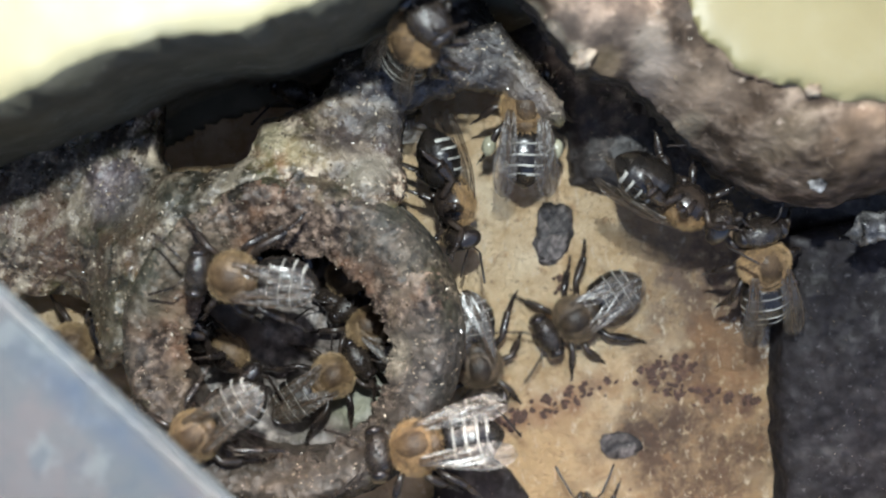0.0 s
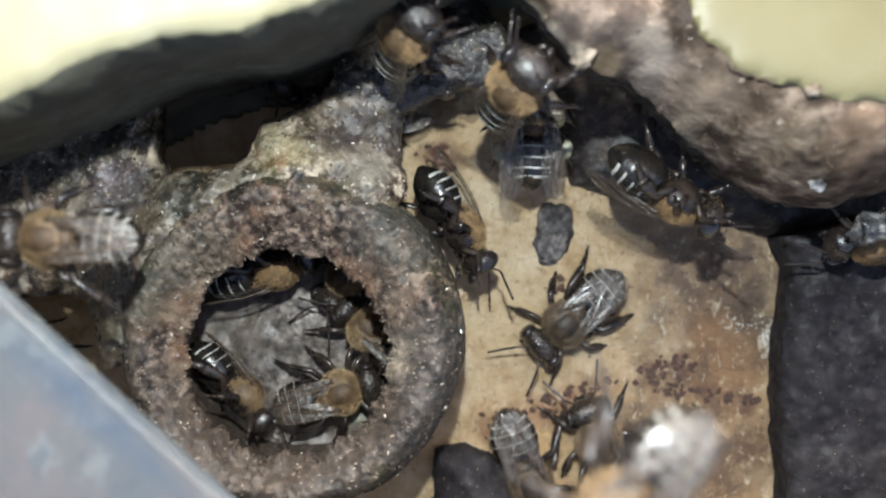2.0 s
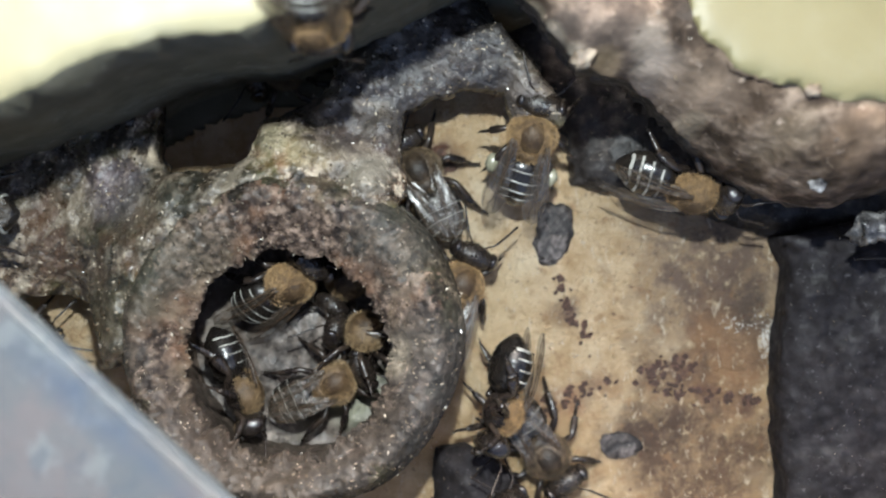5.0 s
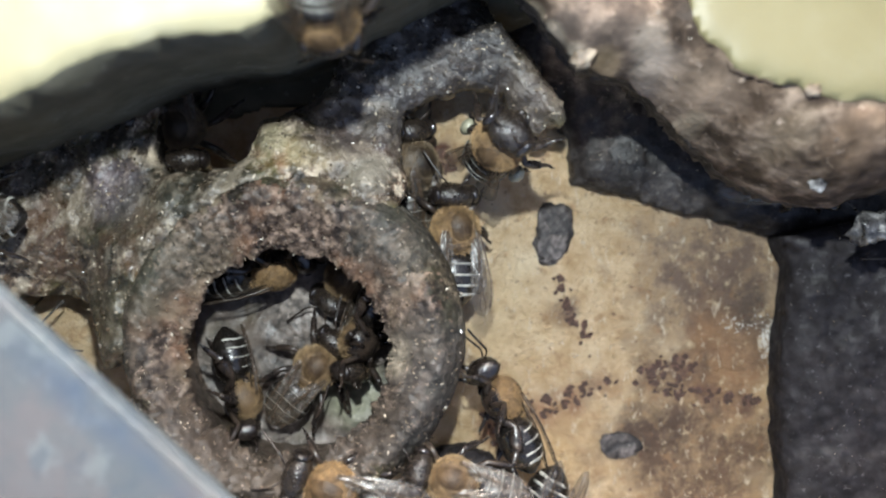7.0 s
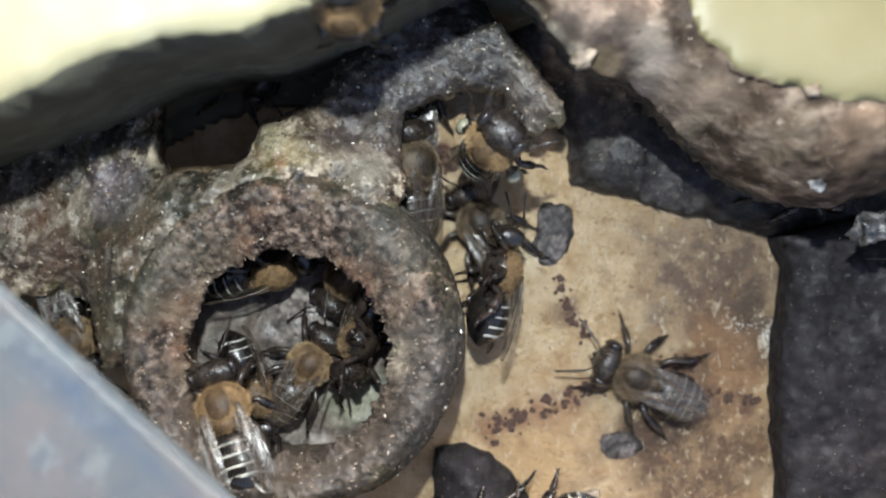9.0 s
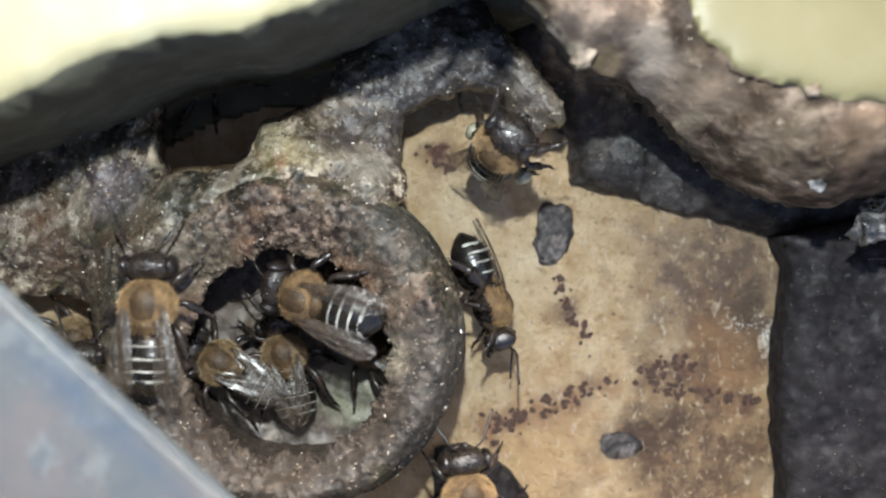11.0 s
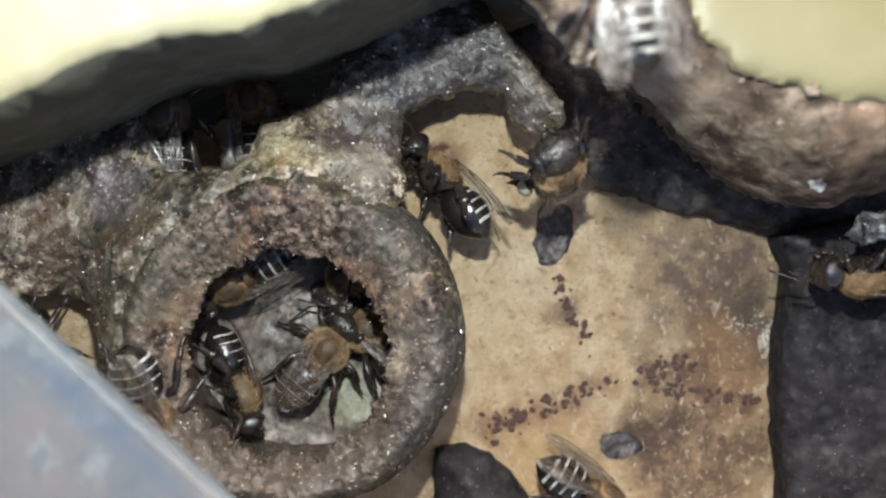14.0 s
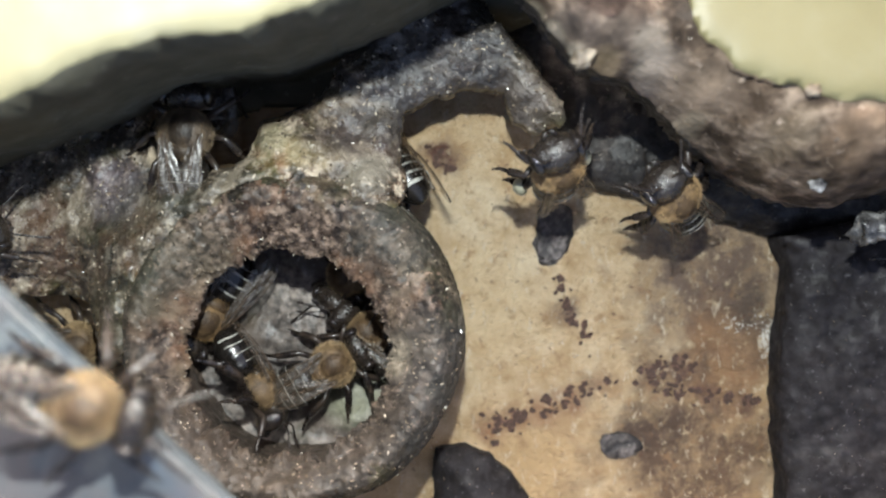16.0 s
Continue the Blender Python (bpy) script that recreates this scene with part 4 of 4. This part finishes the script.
def motions():
    """Every bee's way: seconds, plan place u and v, height, heading, pitch and roll."""
    def bee(label, *rows):
        rows = [tuple(r) + (0,) * (7 - len(r)) for r in rows]
        if rows[0][0] > 0:
            rows.insert(0, (0.0, *rows[0][1:]))
        if rows[-1][0] < 16:
            rows.append((16.0, *rows[-1][1:]))
        BEES.append((rows, label))

    floor_bee = "dark brown stingless bee walking on the tan floor board"
    pot_bee = "amber-haired stingless bee inside the cerumen pot"
    open_pot_bee = "striped stingless bee at the ragged hole of the cerumen pot"
    rim_bee = "amber-haired stingless bee on the rim of the cerumen pot"
    side_bee = "amber-haired stingless bee clinging to the side of the cerumen pot"
    hang_bee = "striped stingless bee clinging to the edge of the cerumen sheet"
    load_bee = "stingless bee with pale resin loads clinging to the cerumen sheet"
    ledge_bee = "stingless bee clinging below the brown cerumen ledge"
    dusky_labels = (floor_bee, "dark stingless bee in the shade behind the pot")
    roving_bee = "amber-haired striped stingless bee crossing the cerumen pot"
    board_bee = "amber-haired stingless bee near the cream board edge"
    near_bee = "amber-haired stingless bee flying low over the floor board"
    spread_labels = (board_bee, roving_bee, side_bee, hang_bee, load_bee, ledge_bee, open_pot_bee)
    # on the floor board
    bee(floor_bee, (0, 1018, 565, 2.3, 211), (0.5, 1042, 655, 2.3, 254), (1, 1035, 635, 2.3, 245), (1.5, 1040, 610, 2.3, 240), (2, 1000, 575, 2.3, 221), (2.5, 975, 555, 2.3, 195), (3, 940, 478, 2.3, 152), (3.2, 908, 432, 2.3, 148), (3.3, 895, 420, 2.3, 145), (3.5, 850, 372, 2.3, 134), (4, 755, 315, 2.3, 146), (4.2, 748, 312, 2.3, 150), (5.2, 738, 300, 3.5, 110), (6.3, 735, 290, 5, 92, 10, 40), (9.2, 735, 290, 5, 95, 10, 40), (10.2, 745, 230, 3, 70), (11.3, 790, 20, 3, 80), (16, 790, 0, 3, 80))
    bee(floor_bee, (0, 848, 650, 2.6, 280), (0.5, 866, 712, 2.4, 285), (1, 890, 757, 2.4, 302), (1.5, 925, 795, 2.4, 300), (2, 938, 855, 2.4, 290), (2.5, 960, 1000, 2.4, 280), (4, 980, 1060, 2.4, 260))
    bee(floor_bee, (0, 1040, 960, 2.4, 92), (0.5, 1070, 838, 2.4, 92), (1, 1120, 832, 2.4, 88), (1.5, 1085, 800, 2.4, 100), (2, 1060, 782, 2.4, 112), (2.3, 1058, 755, 2.4, 120), (2.5, 1045, 722, 2.4, 128), (2.8, 985, 700, 2.4, 138), (3, 955, 672, 2.4, 150), (3.2, 905, 690, 2.4, 175), (3.4, 850, 738, 2.4, 210), (3.7, 845, 760, 2.4, 250), (4.2, 845, 765, 2.4, 258), (5.2, 1000, 830, 2.4, 310), (6.2, 1040, 960, 2.4, 270), (6.8, 1040, 990, 2.4, 180), (7.1, 980, 960, 2.4, 110), (7.2, 990, 898, 2.4, 98), (7.3, 1028, 845, 2.4, 92), (7.5, 1031, 814, 2.4, 92), (7.6, 1028, 796, 2.4, 92), (7.7, 1019, 748, 2.4, 94), (7.8, 1018, 682, 2.4, 93), (7.9, 1006, 652, 2.4, 92), (8, 1011, 598, 2.4, 95), (8.1, 972, 528, 2.4, 106), (8.2, 955, 472, 2.4, 103), (8.3, 952, 456, 2.4, 100), (8.5, 930, 448, 2.4, 108), (8.7, 915, 430, 2.4, 112), (8.9, 915, 425, 2.4, 115), (9, 850, 395, 2.4, 112), (9.2, 822, 380, 2.4, 108), (10.2, 790, 230, 2.4, 90), (11.2, 830, 10, 2.4, 85), (16, 835, 0, 2.4, 85))
    bee(floor_bee, (0, 1600, 800, 1.9, 170), (7.6, 1580, 780, 1.9, 170), (8.2, 1470, 752, 2.2, 172), (8.4, 1405, 748, 2.4, 174), (8.5, 1348, 742, 2.4, 172), (8.6, 1315, 734, 2.4, 165), (8.7, 1265, 702, 2.4, 160), (8.8, 1195, 692, 2.4, 165), (8.9, 1160, 672, 2.4, 152), (9, 1126, 668, 2.4, 155), (9.1, 1080, 646, 2.4, 150), (9.2, 1032, 590, 2.4, 140), (9.7, 850, 420, 2.4, 130), (10.3, 790, 250, 2.4, 105), (11.3, 760, -20, 2.4, 95), (16, 750, -40, 2.4, 95))
    # on the side of the pot
    bee(side_bee, (0, 805, 362, 7, 285, -10, -110), (0.5, 806, 385, 6, 282, -12, -108), (1, 784, 385, 5, 272, -15, -105), (1.5, 784, 400, 5, 278, -15, -105), (2, 822, 412, 6, 300, -5, -110), (2.5, 838, 596, 6, 272, 0, -115), (3, 850, 640, 6, 270, 0, -115), (3.5, 868, 695, 6, 274, 0, -120), (4.2, 876, 712, 6, 268, 0, -120), (5.3, 900, 760, 6, 250, 0, -100), (6.3, 930, 950, 5, 250, 0, -60), (10.0, 940, 960, 5, 170, 0, 0), (10.7, 880, 860, 6, 100, 0, 30), (11.0, 830, 880, 12, 95, 0, 10), (11.5, 790, 835, 16, 100), (11.7, 780, 775, 16, 95), (12, 800, 695, 16, 92, 0, 20), (12.2, 838, 630, 14, 85, 0, 35), (12.5, 885, 540, 11, 72, 0, 60), (12.8, 868, 495, 10, 76, 0, 58), (13, 868, 440, 9, 78, 0, 55), (13.2, 832, 392, 9, 95, 0, 52), (13.5, 800, 312, 8, 110, 0, 80), (14, 776, 310, 6, 132, -8, 112), (14.5, 768, 296, 5, 126, -15, 108), (15, 762, 285, 5, 122, -20, 95), (15.5, 738, 270, 5, 115, -25, 85), (16, 684, 258, 5, 128, -30, 80))
    bee(side_bee, (0, 610, 200, 3, 180), (1.5, 610, 200, 3, 180), (4, 680, 300, 4, 300), (5.5, 850, 560, 6, 100, 0, 30), (6.3, 818, 490, 7, 95, 0, 100), (6.5, 816, 475, 7, 95, 0, 95), (7, 806, 405, 7, 92, 0, 20), (7.5, 790, 322, 6, 104, 0, 10), (8, 738, 240, 4, 100), (8.5, 722, 180, 3.5, 95), (9.2, 735, 110, 3.5, 85), (10.4, 780, -20, 3, 85), (16, 790, -40, 3, 85))
    bee(side_bee, (0, 900, 1060, 4, 100), (5.5, 930, 900, 5, 120, 0, 60), (6.3, 905, 760, 7, 120, 0, 80), (7, 888, 705, 7, 118, 0, 100), (7.5, 868, 600, 6, 98, 0, 115), (8, 858, 525, 6, 98, 0, 110), (8.5, 875, 530, 6, 90, 0, 75), (9, 888, 478, 6, 78, 0, 105), (9.2, 888, 470, 6, 80, 0, 105), (10.0, 880, 500, 6, 10, 0, 60), (10.7, 875, 540, 6, 300, 0, -60), (11.3, 868, 545, 6, 276, 0, -115), (11.5, 878, 566, 6, 272, 0, -115), (12, 888, 660, 6, 272, 0, -115), (12.5, 925, 725, 5, 278, 0, -105), (13, 950, 795, 5, 308, 0, -100), (13.5, 985, 825, 4, 316, 0, -85), (14, 1070, 890, 4, 325, 0, -60), (14.5, 1105, 905, 4, 290, 0, -30), (15, 1135, 1020, 4, 270), (16, 1140, 1060, 3, 270))
    # on the rim of the pot
    bee(rim_bee, (0, 412, 490, 18, 172, 0, -15), (0.5, 330, 452, 19, 172, 0, -10), (1, 245, 428, 24, 180), (1.5, 192, 412, 24, 180), (2, 85, 424, 25, 179), (2.5, 28, 410, 25, 182), (3, -60, 392, 22, 175), (3.5, -95, 372, 14, 178), (4.2, -70, 368, 14, 178), (5.2, -120, 380, 14, 180), (6.3, -105, 390, 14, 185), (8, -100, 390, 14, 180), (9.2, -160, 395, 14, 180), (11.5, -170, 395, 14, 100), (14, -160, 395, 13, 30), (14.6, -100, 410, 13, 22, -10), (15, 40, 402, 15, 22, -28), (15.3, 34, 406, 15, 24, -28), (15.6, -30, 420, 14, 25, -15), (16, -70, 430, 14, 25, -10))
    bee(roving_bee, (0, 735, 792, 16, 190, 0, 20), (0.3, 670, 830, 16, 200), (0.5, 605, 868, 16, 208), (0.8, 530, 930, 15, 220), (1.2, 480, 990, 14, 200), (5.2, 470, 990, 14, 60), (6.0, 560, 930, 14, 90), (6.5, 520, 890, 15, 95), (7, 585, 868, 15.5, 160), (7.5, 545, 868, 15.5, 130), (8, 488, 858, 16, 95), (8.5, 412, 848, 15, 95), (9, 395, 722, 14, 110, -15), (9.2, 395, 712, 14, 110, -15), (10.2, 300, 600, 16, 120), (11.0, 262, 540, 18, 90), (11.3, 272, 500, 21, 86), (11.4, 272, 480, 21, 80), (11.5, 275, 440, 21, 76), (11.7, 278, 392, 19, 85), (11.9, 286, 312, 15, 95), (12, 300, 285, 14, 98), (12.2, 345, 272, 14.5, 80), (12.5, 405, 258, 14.5, 66, 0, -10), (13, 408, 240, 11.5, 78), (13.5, 425, 210, 7, 88), (14, 445, 180, 4.5, 95), (14.6, 430, 130, 4, 100), (16, 360, 100, 4, 95))
    bee(rim_bee, (0, 800, 1030, 14, 120), (4.8, 810, 1030, 14, 130), (5.7, 840, 930, 14, 140), (6.3, 812, 840, 15, 165, 0, 20), (7, 800, 852, 15, 165, 0, 20), (7.5, 770, 862, 15, 170), (8, 860, 880, 8, 160), (8.5, 880, 895, 6, 170), (9.2, 860, 960, 5, 200), (16, 860, 1000, 5, 200))
    bee(rim_bee, (0, 345, 772, 17, 215), (0.2, 300, 800, 17, 215), (0.5, 200, 890, 16, 220), (1, 120, 900, 15, 210), (10.5, 120, 760, 15, 60), (11.3, 150, 640, 13, 110), (11.8, 165, 620, 13, 140), (12.5, 205, 635, 14, 148), (13, 215, 635, 14, 145), (13.3, 150, 612, 12, 140), (13.6, 80, 610, 8, 130), (14.4, 50, 640, 5, 70), (15, 110, 650, 4.5, 50), (16, 140, 610, 4.5, 0))
    # inside the pot
    bee(pot_bee, (0, 590, 665, 5.5, 33), (0.5, 590, 680, 5.5, 25), (1, 600, 678, 5.5, 25), (1.5, 600, 690, 5.5, 20), (2, 603, 695, 5.5, 15), (2.5, 600, 695, 5.5, 18), (3, 600, 695, 5.5, 15), (3.5, 600, 685, 5.5, 18), (4.2, 602, 685, 5.5, 18), (6.3, 565, 655, 5.5, 45), (7, 560, 650, 5.5, 50), (8, 560, 645, 5.5, 50), (9, 548, 645, 5.5, 55), (9.2, 548, 645, 5.5, 55), (11.3, 500, 620, 6, 105), (11.5, 500, 615, 6, 105), (12, 495, 610, 6, 102), (12.5, 500, 600, 6, 92), (13, 525, 625, 6, 82), (13.5, 550, 615, 6, 62), (14, 578, 620, 6, 50), (15, 580, 620, 6, 50), (15.5, 590, 635, 6, 40), (16, 590, 645, 6, 30))
    bee(pot_bee, (0, 405, 625, 6, 320, 0, -105), (1, 405, 650, 6, 300, 0, -110), (1.5, 425, 660, 6, 310, 0, -110), (2, 432, 700, 6, 310, 0, -100), (2.5, 430, 712, 6, 315, 0, -90), (3, 425, 705, 6, 300, 0, -95), (4.2, 432, 700, 6, 290, 0, -100), (6.3, 432, 695, 6, 285, 0, -100), (7, 430, 705, 6, 280, 0, -100), (8, 455, 710, 6, 285, 0, -95), (9.2, 455, 700, 6, 290, 0, -90), (10.3, 420, 660, 7, 210, 0, -20), (11.3, 385, 640, 7, 140, 0, 30), (12, 405, 650, 7, 140, 0, 40), (12.5, 412, 680, 6, 195, 0, -30), (13, 425, 690, 6, 250, 0, -80), (13.5, 425, 690, 6, 280, 0, -95), (14, 430, 695, 6, 288, 0, -100), (14.5, 430, 708, 6, 278, 15, -50), (15, 430, 712, 8, 268, 70, 0), (15.5, 440, 715, 6, 280, 25, -40), (16, 462, 690, 6, 300, 0, -90))
    bee(pot_bee, (0, 652, 580, 5, 135, 0, 20), (4.2, 652, 585, 5, 135, 0, 20), (5.2, 645, 590, 6, 180, 0, 60), (6.3, 635, 605, 6.5, 250, 0, 120), (9.2, 635, 605, 6.5, 250, 0, 120), (10.3, 650, 600, 6, 190, 0, 60), (11.3, 655, 615, 4.5, 135, 0, 20), (13, 655, 605, 4.5, 135, 0, 20), (13.5, 650, 585, 5, 135, 0, 20), (16, 650, 590, 5, 135, 0, 20))
    bee(open_pot_bee, (0, 490, 480, 6, 15, 0, 90), (1, 490, 480, 6, 15, 0, 90), (2, 490, 478, 6, 15, 0, 90), (2.5, 512, 488, 7, 45, 20, 50), (3, 528, 505, 9, 82, 58), (3.5, 538, 510, 9, 75, 60), (4.2, 545, 515, 9, 55, 55), (5.3, 500, 490, 7, 30, 15, 60), (6.3, 485, 478, 6, 15, 0, 90), (9.2, 485, 478, 6, 15, 0, 90), (10.3, 500, 510, 9, 90, 0, 20), (11.3, 545, 535, 14, 185, -28, -20), (11.5, 538, 540, 13.5, 187, -30, -20), (11.7, 530, 538, 11, 192, -38, -10), (12, 528, 530, 9, 196, -44), (12.5, 512, 512, 8, 190, -42), (13, 510, 498, 8, 185, -35, -20), (13.5, 450, 480, 7, 190, 0, -40), (14, 405, 500, 7, 210, 0, -40), (14.5, 358, 555, 6, 230, 0, -40), (16, 362, 562, 6, 235, 0, -30))
    bee(pot_bee, (0, 615, 490, 4.3, 238, 0, 20), (8, 612, 494, 4.3, 234, 0, 25), (16, 616, 488, 4.3, 238, 0, 20))
    # at the edge of the sheet
    bee(load_bee, (0, 930, 190, 8, 90, 8), (0.5, 936, 190, 8, 92, 8), (1, 942, 196, 8, 89, 8), (2, 942, 194, 8, 90, 8), (3, 932, 190, 8, 90, 8), (3.5, 946, 192, 8, 89, 8), (4.2, 968, 202, 8, 90, 8), (5.2, 930, 250, 8, 70, 35), (6.3, 884, 258, 14, 46, 72), (7, 880, 258, 14, 46, 72), (8, 874, 256, 14, 45, 72), (9.2, 870, 258, 14, 46, 72), (10.2, 880, 262, 14, 46, 72), (11.3, 888, 262, 14, 48, 74), (11.5, 892, 264, 14, 48, 74), (12, 922, 284, 14, 54, 58), (12.5, 940, 296, 14, 90, 72), (13, 944, 296, 14, 88, 72), (13.2, 956, 294, 14, 92, 72), (13.5, 964, 290, 14, 98, 72), (14, 990, 296, 14, 118, 74), (15, 984, 298, 14, 116, 74), (16, 988, 298, 14, 115, 74))
    bee(board_bee, (0, 1350, 240, 15, 170, 0, -40), (0.3, 1180, 240, 18, 160, 20, -20), (0.5, 1065, 222, 20, 140, 30), (0.8, 960, 190, 20, 110, 60), (1, 920, 170, 20, 92, 70), (1.5, 868, 168, 20, 52, 70), (2, 912, 155, 20, 48, 70), (2.5, 950, 155, 20, 88, 72), (2.8, 895, 124, 20, 45, 68), (3, 850, 92, 21, 15, 66), (3.5, 750, 48, 25, -5, 35), (3.8, 640, 35, 28, -50, -10), (4, 560, 40, 29, -90, -76), (4.2, 548, 38, 29, -90, -76), (5.2, 562, 36, 29, -90, -76), (6.3, 576, 40, 29, -90, -76), (7, 576, 37, 29, -90, -76), (8, 586, 34, 29, -90, -76), (9, 612, 10, 29, -90, -76), (9.2, 616, 8, 29, -88, -50), (10.2, 720, -130, 31, -30), (11.3, 860, -150, 32, -10), (11.5, 890, -120, 32, -5), (11.8, 950, -30, 33, 0, 26), (12, 1000, 0, 33, 0, 26), (12.5, 1240, 20, 34, 2, 26), (13, 1360, -42, 34, 8, 15), (13.3, 1250, -30, 32, 70), (13.5, 1140, -80, 32, 110), (14, 1100, -70, 33, 102), (14.3, 1060, -180, 33, 100), (16, 1050, -260, 33, 100))
    bee(hang_bee, (0, 735, 68, 20, 40, 70), (1, 725, 70, 20, 42, 70), (2, 718, 62, 20, 42, 70), (2.5, 692, 34, 21, 50, 60), (2.8, 665, -30, 23, 70, 30), (3.1, 630, -110, 26, 100), (3.8, 480, -240, 29, 110), (5, 380, -300, 29, 150), (16, 350, -300, 29, 160))
    bee(ledge_bee, (0, 1215, 365, 12, 330, 0, 128), (1, 1205, 360, 12, 330, 0, 128), (2, 1200, 355, 12, 328, 0, 128), (3, 1190, 350, 12, 324, 0, 128), (3.5, 1195, 345, 12, 324, 0, 128), (4.2, 1215, 350, 12, 330, 25, 100), (5.2, 1250, 335, 8, 345, 0, 60), (6.2, 1420, 322, 5.2, 350, 0, 20), (8, 1425, 320, 5.2, 348, 0, 20), (9.2, 1430, 320, 5.2, 345), (10.3, 1500, 330, 6, 340), (11.2, 1700, 400, 9, 340), (13.2, 1660, 470, 11, 200, 0, -60), (13.6, 1600, 490, 11, 185, 0, -60), (14, 1525, 490, 11, 178, 0, -90), (14.5, 1435, 460, 11, 168, 0, -105), (15, 1362, 420, 11, 162, 0, -110), (15.5, 1280, 385, 12, 158, 15, -90), (15.8, 1225, 362, 12, 150, 40, -45), (16, 1195, 350, 12, 142, 58, -15))
    bee(ledge_bee, (0, 1352, 466, 9, 105, 30), (0.5, 1345, 455, 9, 140, 40, -20), (1, 1362, 474, 9, 180, 20, -50), (1.3, 1400, 455, 9, 188, 0, -65), (1.5, 1440, 447, 9, 190, 0, -75), (2, 1545, 430, 9, 190, 0, -70), (2.6, 1650, 420, 9, 190, 0, -70), (16, 1700, 420, 9, 190, 0, -70))
    # close to the eye, over the floor
    bee(near_bee, (0, 1800, 1000, 44, 200), (0.3, 1560, 850, 44, 200), (0.5, 1455, 825, 44, 190), (0.75, 1430, 790, 44, 130, -20), (1, 1412, 765, 44, 80, -42), (1.25, 1320, 800, 44, 140, -20), (1.5, 1190, 835, 44, 192), (1.75, 1130, 870, 44, 212), (2, 1090, 905, 44, 225), (2.3, 950, 990, 44, 225), (2.7, 800, 1150, 44, 225), (6, 300, 1300, 42, 180), (12, -500, 1200, 40, 90), (14, -320, 900, 38, 40), (14.7, -420, 850, 38, 20), (15, -150, 720, 38.5, 352), (15.1, 40, 668, 38.5, 342), (15.2, 71, 690, 38.5, 345), (15.3, 104, 709, 38.5, 346), (15.5, 63, 709, 38.5, 344), (15.6, 52, 732, 38.5, 342), (15.8, 86, 724, 38.5, 345), (16, 152, 724, 38.5, 346))
    # in the gap beside the pot and at the dark back
    bee("stingless bee half hidden in the gap beside the pot", (0, 130, 610, 4, 20), (0.5, 140, 600, 4, 30), (1, 100, 590, 4, 60), (1.5, 10, 620, 4, 150), (3.2, 20, 600, 4, 60), (3.5, 15, 560, 4, 10), (4.2, 30, 562, 4, 0), (5.2, 30, 620, 4, 20), (7.3, 10, 620, 4, 20), (8, 45, 580, 4, 10), (8.5, 115, 598, 4, 320), (9.2, 135, 600, 4, 290), (11.3, 130, 600, 4, 20), (12.5, 110, 580, 5, 340), (13, 130, 600, 7, 325), (13.3, 205, 645, 13, 318), (13.5, 262, 695, 14.5, 312), (14, 266, 745, 15, 283, -22), (14.3, 262, 762, 15, 283, -22), (14.6, 275, 850, 15, 280), (15, 260, 930, 14, 275), (16, 250, 960, 14, 270))
    bee("dark stingless bee in the shade behind the pot", (0, 540, 110, 3, 250), (5.8, 480, 120, 3, 200), (6.5, 330, 200, 5, 250), (7, 320, 225, 6, 275), (7.5, 340, 200, 6, 290), (7.9, 420, 140, 3.2, -30), (8.4, 420, 120, 3.2, -30), (11.0, 350, 120, 3.2, 30), (13.4, 300, 150, 4, 85), (14.0, 290, 200, 9, 92), (14.5, 288, 225, 12, 96), (15, 300, 236, 12.5, 92), (16, 328, 236, 13, 88))

    swarm, used = [], set()
    for rows, label in BEES:
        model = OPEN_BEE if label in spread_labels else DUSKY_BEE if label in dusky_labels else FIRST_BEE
        swarm.append(copy_thing(model, Matrix()) if model in used else model)
        used.add(model)
    for n, (rows, label) in enumerate(BEES):
        bee = tagged(swarm[n], label)
        if label == load_bee:
            for leg in [o for o in bee.children if o.name.startswith("hindleg")]:
                side = 1 if leg.location.y > 0 else -1
                part("resin_load", mesh_of("resin_load", *ball((-2.2, 1.55 * side, 0.35), (0.75, 0.55, 0.62), 16, 12, 0.15, 5.0), LOAD), leg, "pale resin ball carried on the hind leg")
        walk(bee, [(t, bee_pose(*r)) for t, *r in rows])
        swing(bee, n, rows)


def swing(bee, n, rows):
    """Legs step while the bee goes, and fidget while it rests."""
    rnd = random.Random(100 + n)
    times = [r[0] for r in rows]
    for k, leg in enumerate(o for o in bee.children if "leg" in o.name):
        base = leg.matrix_basis.copy()
        phase, keys = rnd.uniform(0, 6.28), []
        for i in range(41):
            t = 16.0 * i / 40
            j = max(0, min(len(rows) - 2, int(np.searchsorted(times, t)) - 1))
            a, b = rows[j], rows[j + 1]
            speed = math.hypot(b[1] - a[1], b[2] - a[2]) / max(0.1, b[0] - a[0])
            amp = 5 + min(16, speed * 0.12)
            s = math.sin(phase + (k % 2) * math.pi + i * 2.2)
            keys.append((t, base @ pose(0, 0, 0, amp * 0.4 * math.cos(phase + i * 2.2), 0, amp * s)))
        walk(leg, keys)


motions()
